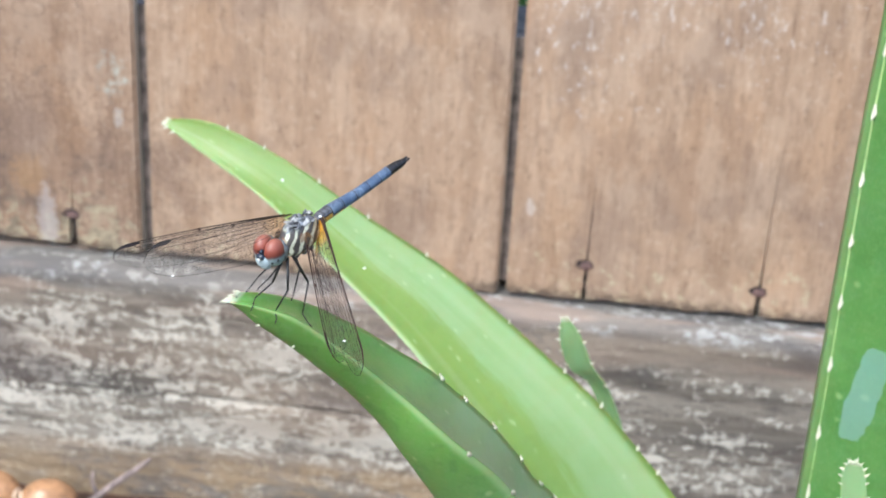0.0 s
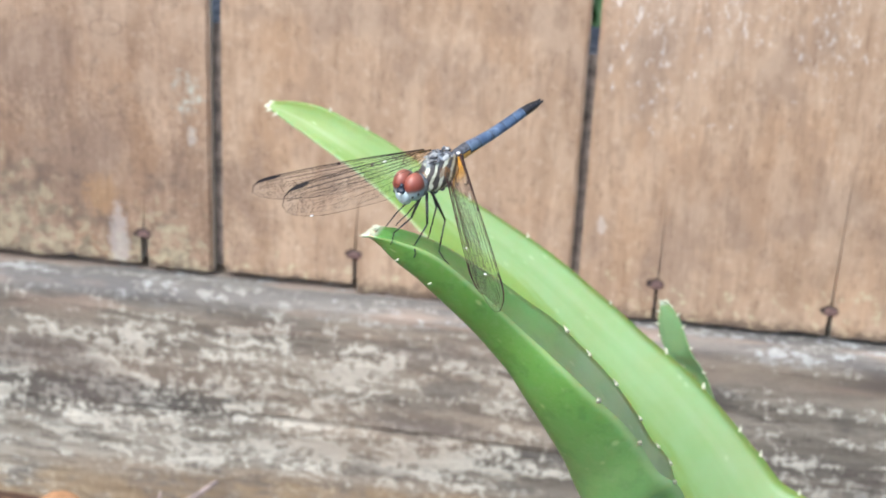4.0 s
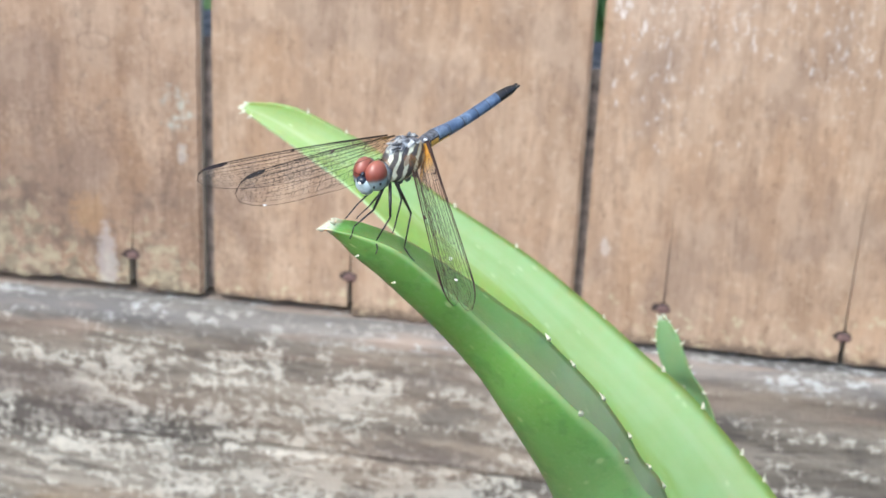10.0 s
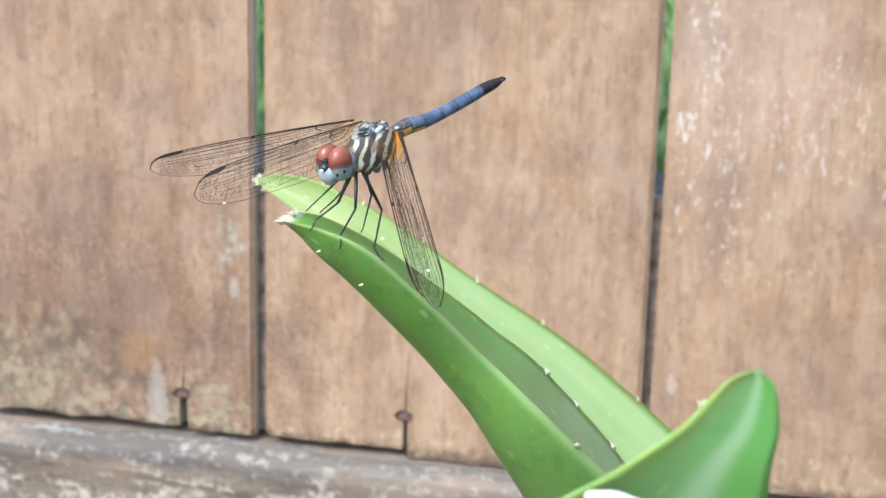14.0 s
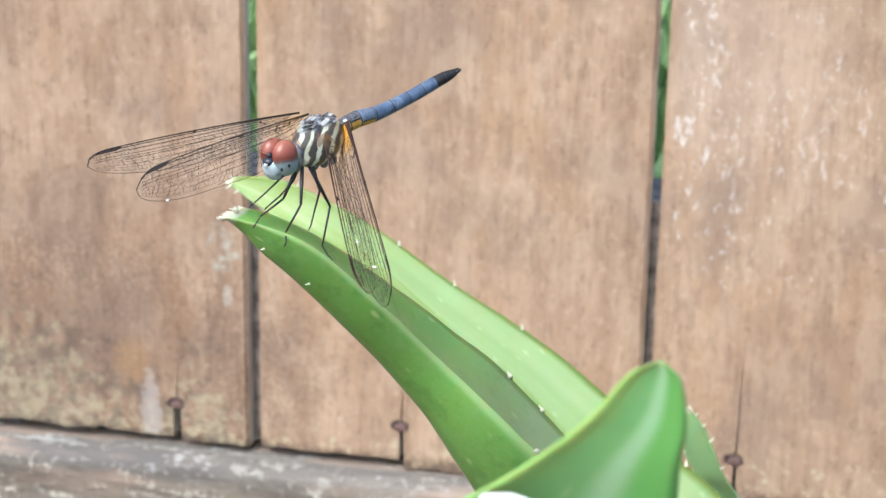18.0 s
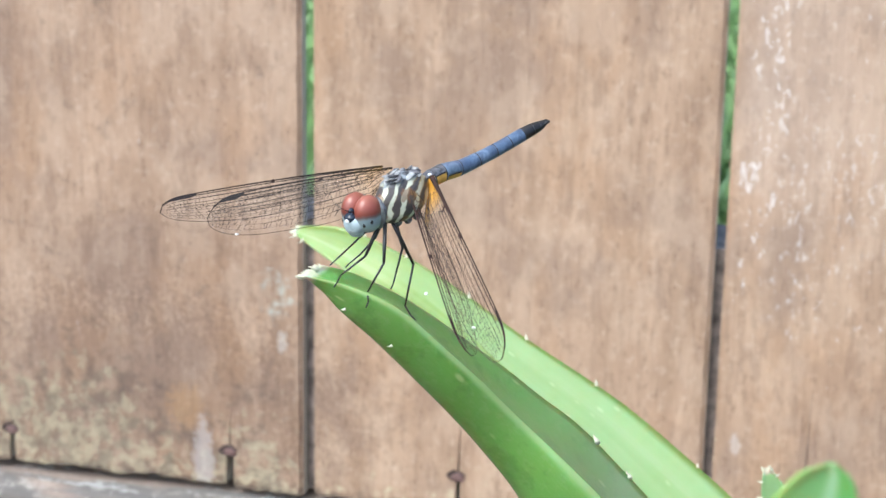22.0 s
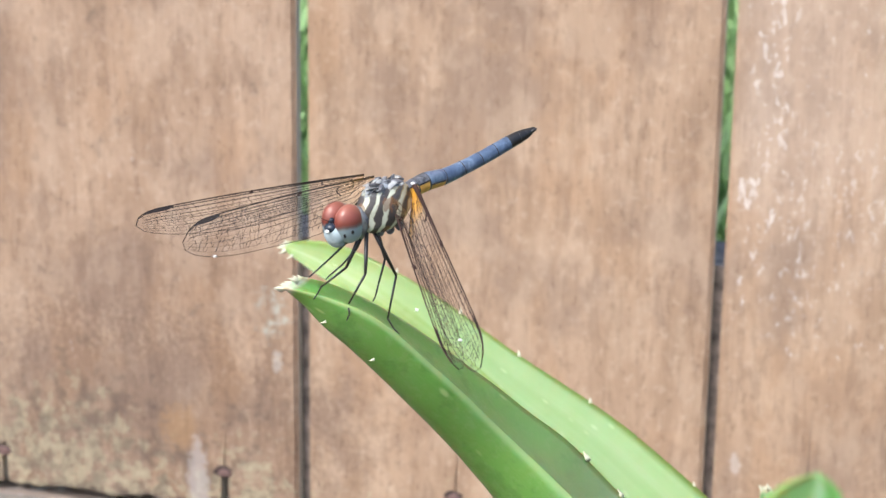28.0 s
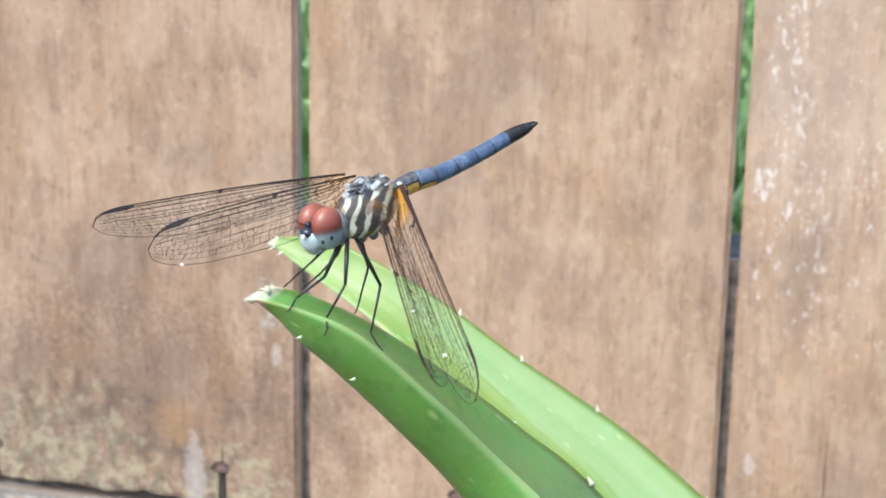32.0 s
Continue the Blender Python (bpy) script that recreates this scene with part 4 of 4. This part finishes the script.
# head: turned a little further out of the leaf than the body
HEAD = np.array((-0.01575, -0.36085, 0.19905))
HF = unit((-0.50, -0.85, -0.16))
HU = unit(np.array((0, 0, 1.0)) - HF[2] * HF)
bm = bmesh.new()
ball_into(bm, (0, 0, 0), np.eye(3), (0.0014, 0.0019, 0.0018))
tube_into(bm, [(-0.001, 0, 0), (-0.0028, -0.0005, 0.0002)], [0.0012, 0.0009], 12)
head = placed("head", bm, BLACK, fly, frame_at(HEAD, HF, HU), "dark head capsule")


def head_part(name, p, r, material, label="", lump=0.0):
    """A rounded piece of the head: centre and radii in millimetres, forwards, sideways and up."""
    bm = bmesh.new()
    ball_into(bm, (0, 0, 0), np.eye(3), tuple(0.001 * q for q in r), 32, 24)
    if lump:
        for v in bm.verts:
            v.co += v.normal * lump * noise.noise(v.co * 1500)
    ob = part(name, bm, material, head, label)
    ob.location = tuple(0.001 * q for q in p)
    return ob


for side in (-1, 1):
    head_part("eye", (0.42, side * 1.16, 0.02), (1.98, 1.52, 2.38), EYE, "large red compound eye, pale blue below")
    head_part("eye_rim", (-0.85, side * 1.10, -0.30), (0.95, 1.56, 2.12), RIM, "pale rim behind the eye")
    for dx, dz in ((1.93, -0.95), (1.15, -0.62)):
        y = 1.16 + 1.52 * math.sqrt(max(0.0, 1 - ((dx - 0.42) / 1.98) ** 2 - ((dz - 0.02) / 2.38) ** 2)) - 0.03
        head_part("dark_spot", (dx, side * y, dz), (0.22, 0.12, 0.27), BLACK)
head_part("face", (1.92, 0, -1.05), (1.05, 1.50, 1.52), FACE, "bluish white face", 0.00006)
head_part("labrum", (1.70, 0, -2.10), (0.85, 1.12, 0.66), FACE, "pale lower lip")
head_part("jaw_line", (2.02, 0, -1.72), (0.90, 1.22, 0.07), RIM)
head_part("frons", (2.34, 0, -0.10), (0.80, 0.86, 0.66), FRONS, "dark metallic brow")
head_part("vertex", (2.10, 0, 0.60), (0.42, 0.36, 0.50), FRONS)
# the sky's glint on the brow, made as a white bead
head_part("brow_glint", (3.02, 0.12, -0.30), (0.20, 0.30, 0.29), SPOT_AND_GLINT, "small white bead put in for a glint on the brow")
for s in (-1, 1):
    bm = bmesh.new()
    tube_into(bm, [(0.0023, s * 0.0004, 0.0006), (0.0030, s * 0.0008, 0.0012), (0.0034, s * 0.0013, 0.0017)], [0.00006, 0.00004, 0.00002], 5)
    part("antenna", bm, BLACK, head)

# thorax: boxy, skewed back, striped
bm = bmesh.new()
ball_into(bm, (0, 0, 0), np.eye(3), (1, 1, 1), 48, 32)
for v in bm.verts:
    x, y, z = (math.copysign(abs(c) ** 0.82, c) for c in v.co)
    v.co = (0.0036 * x - 0.0006 * z, 0.00235 * y * (1 - 0.16 * max(0, z)) * (1 - 0.12 * max(0, x)), 0.0031 * z)
    if v.co.z > 0:      # the back falls towards the tail
        v.co.z *= 1 - 80 * max(0.0, -v.co.x - 0.0004)
    v.co += v.normal * 0.00016 * noise.noise(v.co * 700)
thorax = placed("thorax", bm, THORAX, fly, frame_at((-0.01185, -0.35815, 0.20075)), "thorax striped dark brown and pale green")
rng = random.Random(8)
for i in range(34):      # crowded plates and ridges between the wing roots
    bm = bmesh.new()
    x, y = -0.0034 + 0.0052 * (i / 33), rng.uniform(-0.0014, 0.0014)
    r = rng.uniform(0.00022, 0.00046)
    ball_into(bm, (0, 0, 0), np.eye(3), (r * rng.uniform(1.0, 2.0), r * rng.uniform(0.7, 1.2), r * 0.42), 14, 10)
    turn = Euler((rng.uniform(-0.5, 0.5), rng.uniform(-0.4, 0.4), rng.uniform(-1.2, 1.2))).to_matrix()
    for v in bm.verts:
        v.co = turn @ (v.co * (1 + 0.25 * noise.noise(v.co * 2500 + Vector((i, 0, 0)))))
        v.co += Vector((x, y, 0.00292 - 0.10 * abs(y) - 0.30 * max(0.0, -x - 0.0004) - 0.25 * max(0.0, x - 0.0008) + 0.0002 * (i % 2)))
    part("wing_hinge", bm, (HINGE, PALEHINGE, HINGE, PALEHINGE, BLACK)[i % 5], thorax)
bm = bmesh.new()      # collar between head and thorax
ball_into(bm, (0.0033, 0, -0.0003), np.eye(3), (0.0009, 0.0014, 0.0015), 24, 16)
part("collar", bm, HINGE, thorax)
for sy in (-1, 1):
    for x, z in ((0.0016, -0.0026), (0.0002, -0.0029), (-0.0012, -0.0030)):
        bm = bmesh.new()
        ball_into(bm, (x, sy * 0.0009, z), np.eye(3), (0.0006, 0.0005, 0.0007), 14, 10)
        part("leg_root", bm, HINGE, thorax)

# abdomen: ten rings
SPINE = [(-0.00980, -0.35560, 0.20200), (-0.00790, -0.35300, 0.20290), (-0.00634, -0.34987, 0.20308), (-0.00427, -0.34785, 0.20404), (-0.00241, -0.34583, 0.20501), (-0.00078, -0.34422, 0.20597), (0.00062, -0.34291, 0.20682), (0.00224, -0.34160, 0.20767), (0.00320, -0.34070, 0.20830)]
fine = spline([rel(p) for p in SPINE], 121)
lens = np.concatenate([[0], np.cumsum([np.linalg.norm(b - a) for a, b in zip(fine, fine[1:])])])
total = lens[-1]


def along(s):
    return np.array([np.interp(s * total, lens, [p[i] for p in fine]) for i in range(3)])


CUTS = [0.0, 0.07, 0.15, 0.30, 0.45, 0.58, 0.695, 0.80, 0.875, 0.925, 0.965]
GIRTH = [0.00095, 0.00112, 0.00116, 0.00104, 0.00094, 0.00091, 0.00090, 0.00088, 0.00081, 0.00066, 0.00042]
for i in range(10):
    bm = bmesh.new()
    pts, rad = [], []
    for q in (0, 0.03, 0.12, 0.5, 0.88, 0.97, 1.0):
        s = CUTS[i] + (CUTS[i + 1] - CUTS[i]) * q
        g = GIRTH[i] + (GIRTH[i + 1] - GIRTH[i]) * q
        pts.append(along(s))
        rad.append(g * (0.95 if q in (0, 1.0) else 1.0 + 0.015 * (q > 0.8)))
    tube_into(bm, pts, rad, 24)
    seg = part("abdomen_segment", bm, HINGE if i < 2 else BLUE if i < 7 else BLACK, fly, "dusky grey abdomen ring" if i < 2 else "powdery blue abdomen ring" if i < 7 else "black tail ring")
    if i < 3:      # amber flank along the lower side
        bm = bmesh.new()
        shell = []
        for q in np.linspace(0.04, 0.9, 6):
            w = CUTS[i] + (CUTS[i + 1] - CUTS[i]) * q
            c, g = along(w), 1.03 * (GIRTH[i] + (GIRTH[i + 1] - GIRTH[i]) * q)
            t = unit(along(w + 0.02) - along(w - 0.02 if w > 0.02 else 0))
            out = unit(np.cross(t, (0, 0, 1)))
            up = np.cross(out, t)
            shell.append([bm.verts.new(c + g * (math.cos(e) * out + math.sin(e) * up)) for e in np.linspace(radians(-140), radians((34, 20, -10)[i]), 12)])
        for r0, r1 in zip(shell, shell[1:]):
            for e in range(11):
                bm.faces.new((r0[e], r0[e + 1], r1[e + 1], r1[e]))
        upper = [np.array(ring[-1].co) for ring in shell]
        part("amber_flank", bm, YELLOW, seg, "amber yellow flank")
        bm = bmesh.new()
        tube_into(bm, upper, [0.00011] * 6, 6)
        part("dark_line", bm, BLACK, seg)
    if i < 7:
        bm = bmesh.new()
        tube_into(bm, [along(CUTS[i + 1] - 0.0025), along(CUTS[i + 1] + 0.0025)], [GIRTH[i + 1] * 1.025] * 2, 24)
        part("dark_seam", bm, BLACK, seg)
for s in (-1, 1):
    bm = bmesh.new()
    side = unit(np.cross(along(1.0) - along(0.9), (0, 0, 1)))
    tube_into(bm, [along(0.95) + side * s * 0.00028, along(0.985) + side * s * 0.0004, along(1.0) + side * s * 0.00025], [0.00025, 0.00022, 0.00004], 8)
    part("tail_clasper", bm, BLACK, fly)
bm = bmesh.new()
ball_into(bm, along(0.035) + np.array((0.0005, -0.0005, 0.00085)), np.eye(3), (0.0003, 0.00022, 0.0002), 12, 8)
part("pale_spot", bm, SPOT_AND_GLINT, fly, "small white spot at the abdomen base")

# legs, joint by joint from the thorax to the claw
LEGS = [
    [(-0.0143, -0.3603, 0.1978), (-0.01575, -0.3608, 0.1963), (-0.01766, -0.36175, 0.1943), (-0.01875, -0.36416, 0.1931), (-0.0190, -0.3647, 0.19285)],
    [(-0.0138, -0.3605, 0.1978), (-0.01526, -0.3620, 0.19365), (-0.01776, -0.3640, 0.19155), (-0.01759, -0.3664, 0.1911), (-0.0178, -0.3668, 0.1907)],
    [(-0.0131, -0.3608, 0.1978), (-0.01244, -0.3635, 0.1934), (-0.01435, -0.3641, 0.18965), (-0.01395, -0.3650, 0.1887), (-0.0141, -0.3655, 0.1881)],
    [(-0.0126, -0.3594, 0.1976), (-0.01028, -0.3577, 0.1920), (-0.01086, -0.3593, 0.18695), (-0.0098, -0.3604, 0.1861), (-0.0089, -0.3612, 0.1857)],
    [(-0.0126, -0.3580, 0.1974), (-0.0119, -0.3570, 0.1938), (-0.01245, -0.3580, 0.19075), (-0.01271, -0.3584, 0.1893), (-0.0129, -0.3588, 0.1888)],
    [(-0.0140, -0.3592, 0.1976), (-0.0148, -0.3594, 0.1954), (-0.01620, -0.3607, 0.1936), (-0.01749, -0.3618, 0.1924), (-0.0178, -0.3622, 0.1920)],
]
for joints in LEGS:
    j = [rel(p) for p in joints]
    bm = bmesh.new()
    tube_into(bm, [j[0], (j[0] + j[1]) / 2, j[1]], [0.00026, 0.00025, 0.00017], 8)
    leg = part("leg", bm, BLACK, fly, "thin black jointed leg")
    for name, a, b, r in (("shin", j[1], j[2], 0.00014), ("ankle", j[2], j[3], 0.00011), ("claw", j[3], j[4], 0.0001)):
        bm = bmesh.new()
        tube_into(bm, [a, (a + b) / 2, b], [r * 1.1, r, r * 0.75], 7)
        part(name, bm, BLACK, leg)


def wing(base, tip, chord, kind, label, sweep=0.05, speck=False):
    """A veined wing from base to tip. chord: from the leading to the trailing edge at the widest place."""
    base, tip, chord = (np.array(v, float) for v in (base, tip, chord))
    span = tip - base
    normal = unit(np.cross(span, chord))
    hanging = tip[0] > base[0]
    vein = AMBERVEIN if hanging else VEIN

    def rear(u):
        if kind == "fore":
            w = 0.34 + 0.66 * math.sin(min(1, u / 0.62) * math.pi / 2) ** 0.8
        else:
            w = 0.66 + 0.34 * math.sin(min(1, u / 0.36) * math.pi / 2)
        w *= min(1.0, 0.12 + (u / 0.09) ** 0.7 * 0.88) if u < 0.09 else 1.0
        q = min(1.0, max(0.0, (u - 0.60) / 0.40))
        return w - (w - 0.42) * (1 - math.sqrt(1 - q * q))

    def lead(u):
        s = min(1.0, max(0.0, (u - 0.86) / 0.14))
        return -sweep * math.sin(u ** 0.9 * math.pi) + 0.42 * (1 - math.sqrt(1 - s * s))

    def at(u, v, lift=0.0):
        ridge = 0.00022 * math.sin(v * 9.0) * (1 - u * 0.6)
        top = lead(u)
        return span * u + chord * (top + v * (rear(u) - top)) + normal * (ridge + lift)

    ob_bm = bmesh.new()
    uvl = ob_bm.loops.layers.uv.new("UVMap")
    nu, nv = 34, 10
    grid, coords = [], {}
    for i in range(nu + 1):
        row = []
        for k in range(nv + 1):
            u, v = i / nu, k / nv
            vert = ob_bm.verts.new(at(u, v))
            coords[vert] = (u, v)
            row.append(vert)
        grid.append(row)
    for i in range(nu):
        for k in range(nv):
            f = ob_bm.faces.new((grid[i][k], grid[i + 1][k], grid[i + 1][k + 1], grid[i][k + 1]))
            for lp in f.loops:
                lp[uvl].uv = coords[lp.vert]
    ob = part("wing", ob_bm, AMBERWING if kind == "hind" and hanging else MEMBRANE, fly, label)
    ob.matrix_local = Matrix.Translation(Vector(rel(base)))
    # rim
    bm = bmesh.new()
    root = 0.15 if hanging and kind == "fore" else 0.0      # veins start short of the root to fit the camera's view of the thorax
    rim = [at(u, 0) for u in np.linspace(root, 1, 40)]
    thick = 0.00022 if hanging and kind == "hind" else 0.00004      # a stout arm at the root
    tube_into(bm, rim, [0.00011 - 0.00005 * i / 39 + thick * max(0.0, 1 - i / 13) for i in range(40)], 7)
    part("leading_vein", bm, vein, ob, "thick dark leading vein")
    bm = bmesh.new()
    trail = [at(u, 1) for u in np.linspace(0.02, 1, 40)]
    tube_into(bm, trail, [0.000035] * 40, 5)
    part("trailing_rim", bm, vein, ob)
    # long veins
    bm = bmesh.new()
    tube_into(bm, [at(u, 0.08) for u in np.linspace(max(root, 0.02), 0.98, 30)], [0.000055] * 30, 5)
    part("long_vein", bm, vein, ob)
    bm = bmesh.new()
    tube_into(bm, [at(u, 0.16 + 0.05 * u) for u in np.linspace(max(root, 0.02), 0.9, 30)], [0.000042] * 30, 5)
    part("long_vein", bm, vein, ob)
    bm = bmesh.new()
    for v0, v1, u0, u1 in ((0.24, 0.34, 0.03, 0.95), (0.30, 0.50, 0.05, 0.88), (0.42, 0.66, 0.05, 0.80), (0.55, 0.80, 0.06, 0.66), (0.70, 0.95, 0.06, 0.5), (0.36, 0.42, 0.4, 0.97)):
        u0 = max(u0, root)
        pts = [at(u0 + (u1 - u0) * q, v0 + (v1 - v0) * q ** 1.3) for q in np.linspace(0, 1, 20)]
        tube_into(bm, pts, [0.000038 - 0.000013 * i / 19 for i in range(20)], 4)
        part("long_vein", bm, vein, ob)
        bm = bmesh.new()
    bm.free()
    # the nodus and the arc near the base
    bm = bmesh.new()
    nod = 0.46 if kind == "fore" else 0.37
    tube_into(bm, [at(nod, 0.0), at(nod + 0.015, 0.05), at(nod + 0.01, 0.09)], [0.0002, 0.00016, 0.0001], 6)
    tube_into(bm, [at(0.17, 0.08), at(0.18, 0.2), at(0.16, 0.3)], [0.0001, 0.0001, 0.00007], 5)
    part("nodus", bm, AMBERVEIN, ob)
    # net of cross veins
    bm = bmesh.new()
    rnd = random.Random(len(label))
    for i in range(46):
        u = 0.05 + 0.92 * i / 46
        for k in range(9):
            v0 = 0.02 + k * 0.11 + rnd.uniform(-0.01, 0.01)
            if v0 + 0.11 > 1 or rnd.random() < 0.12:
                continue
            du = rnd.uniform(-0.012, 0.012) + (0.010 if k % 2 else 0)
            tube_into(bm, [at(min(1, u + du), v0), at(min(1, u + du + rnd.uniform(-0.012, 0.012)), v0 + 0.11)], [0.000024] * 2, 3, cap=False)
    for k in range(7):
        v = 0.2 + 0.115 * k
        tube_into(bm, [at(u, v + 0.012 * (i % 2)) for i, u in enumerate(np.linspace(0.3, 0.96, 46))], [0.000016] * 46, 3, cap=False)
    tagged(part("vein_net", bm, vein, ob), kind="stuff")
    bm = bmesh.new()
    cells = [(at(u, 0.0), at(u, 0.005 + (0.05 if hanging else 0.14) * math.sin(math.pi * q) ** 0.4)) for u, q in zip(np.linspace(0.81, 0.945, 13), np.linspace(0.02, 0.98, 13))]
    for sgn in (1, -1):
        rows = [[bm.verts.new(p + normal * sgn * 0.00005) for p in c] for c in cells]
        for r0, r1 in zip(rows, rows[1:]):
            bm.faces.new((r0[0], r1[0], r1[1], r0[1]) if sgn > 0 else (r0[1], r1[1], r1[0], r0[0]))
    part("pterostigma", bm, STIGMA, ob, "dark cell near the wing tip", smooth=False)
    if speck:
        bm = bmesh.new()
        ball_into(bm, at(0.8, 0.99), np.eye(3), (0.00028, 0.0001, 0.00016), 10, 8)
        part("white_speck", bm, SPOT_AND_GLINT, ob)
    return ob, rel(base)


WINGS = [
    (*wing((-0.01404, -0.35896, 0.20442), (-0.04487, -0.35804, 0.19776), (0.00354, -0.00435, -0.00268), "fore", "clear forewing with dark veins", 0.08, False), "upper"),
    (*wing((-0.01310, -0.35800, 0.20410), (-0.04023, -0.35027, 0.19665), (0.00059, -0.00510, -0.00485), "hind", "clear broad hindwing with amber base", 0.06, True), "lower"),
    (*wing((-0.00841, -0.35638, 0.20297), (0.00627, -0.37605, 0.18865), (-0.00330, 0.00364, -0.00608), "hind", "clear hindwing with amber base and dark leading edge", 0.03, False), "outer"),
    (*wing((-0.01080, -0.35920, 0.20260), (0.00117, -0.37975, 0.18850), (0.00245, 0.00336, -0.00261), "fore", "clear forewing hanging beside the leaf", 0.05, True), "inner"),
]

# ---- litter on the soil ----
def nut(x, y, turn, size=1.0, cap=False):
    ob = empty("acorn", (x, y, GROUND_Z), "glossy orange-brown acorn lying on the mulch", "acorn", "acorns on the soil")
    ob.rotation_euler = (radians(8), 0, radians(turn))
    r = 0.0072 * size
    bm = bmesh.new()
    ball_into(bm, (0, 0, r * 0.85), np.eye(3), (r * 1.35, r, r), 28, 18)
    for v in bm.verts:
        if v.co.x > r:
            v.co.x += (v.co.x - r) * 0.4
    part("shell", bm, NUT, ob)
    bm = bmesh.new()
    ball_into(bm, (-r * 1.28, 0, r * 0.85), np.eye(3), (r * 0.16, r * 0.42, r * 0.42), 16, 10)
    part("pale_base", bm, NUTSCAR, ob, "pale round scar at the nut's base")
    if not cap:
        return
    bm = bmesh.new()
    ball_into(bm, (-r * 0.95, 0, r * 0.85), np.eye(3), (r * 0.62, r * 0.98, r * 0.98), 20, 14)
    for v in bm.verts:
        v.co += v.normal * 0.0003 * noise.noise(v.co * 900)
    part("cap", bm, NUTCAP, ob, "rough scaly cap")


nut(-0.1835, -0.036, 15, 1.16)
nut(-0.2070, -0.036, 165, 1.15)
nut(-0.232, -0.041, 80, 0.9, cap=True)
twig = empty("twig", (-0.156, -0.05, GROUND_Z), "dry grey forked twig leaning on the kick board", "twig")
bm = bmesh.new()
tube_into(bm, spline([(-0.016, 0.013, 0.0), (-0.004, 0.022, 0.0085), (0.006, 0.029, 0.0145), (0.0123, 0.0335, 0.0185)], 12), list(np.linspace(0.0019, 0.0009, 12)), 8)
part("stick", bm, BARK, twig)
bm = bmesh.new()
tube_into(bm, spline([(-0.0075, 0.0195, 0.006), (-0.010, 0.0205, 0.0125), (-0.0098, 0.022, 0.017)], 8), list(np.linspace(0.0012, 0.0005, 8)), 7)
part("side_shoot", bm, BARK, twig)


# ---- what moves: the wings lift and settle ----
WING_TIMES = (0, 2, 6, 9, 13, 17, 18.5, 20, 22, 24, 28, 31, 32)
TURNS = {  # turn about the wing's root at those times, as an axis in degrees
    "upper": [(-0.0, -6.4, -0.9), (0.6, -5.7, -2.2), (-1.8, -5.4, -4.0), (0.5, -4.5, 0.0), (-0.5, -2.3, -1.3), (1.8, -1.7, 2.0), (1.8, -1.7, 2.0), (-3.2, 1.1, -1.9), (0.0, 0.0, 0.0), (2.6, 0.1, 1.8), (0.3, -0.4, 0.6), (0.1, -0.0, 1.1), (0.1, -0.0, 1.1)],
    "lower": [(-2.6, -7.7, 3.7), (-3.3, -8.7, 4.7), (-3.1, -8.8, 0.2), (-6.6, -7.6, 0.1), (-2.8, -7.1, 1.5), (-0.3, -7.0, 3.9), (-0.3, -7.0, 3.9), (-0.7, 1.8, -2.0), (0.0, 0.0, 0.0), (2.5, -3.3, 3.9), (-0.8, -2.8, 3.1), (-1.9, -3.4, 2.8), (-1.9, -3.4, 2.8)],
    "outer": [(-5.4, 0.9, -8.0), (-4.9, 1.9, -8.1), (3.1, 4.4, -7.9), (0.1, 0.8, -8.5), (1.4, 4.7, -5.5), (2.3, 3.8, -4.9), (2.3, 3.8, -4.9), (-4.5, 3.8, 3.5), (0.0, 0.0, 0.0), (2.6, 2.2, -0.7), (-1.3, -1.8, -2.7), (2.4, -1.3, -1.8), (2.4, -1.3, -1.8)],
    "inner": [(-13.0, -2.6, -9.0), (-9.2, 0.9, -8.8), (-11.5, -0.6, -9.5), (-5.3, 2.3, -6.8), (0.2, 1.9, -3.6), (0.0, 1.1, -3.4), (0.0, 1.1, -3.4), (-1.4, 0.4, 1.5), (0.0, 0.0, 0.0), (1.8, 0.2, 1.0), (0.5, -0.1, 1.2), (-2.4, -0.7, -0.2), (-2.4, -0.7, -0.2)],
}


def motions():
    for ob, root, which in WINGS:
        rows = []
        for t, turn in zip(WING_TIMES, TURNS[which]):
            turn = Vector([radians(a) for a in turn])
            m = Matrix.Rotation(turn.length, 4, turn) if turn.length > 0 else Matrix()
            rows.append((t, Matrix.Translation(Vector(root)) @ m))
        walk(ob, rows)


motions()
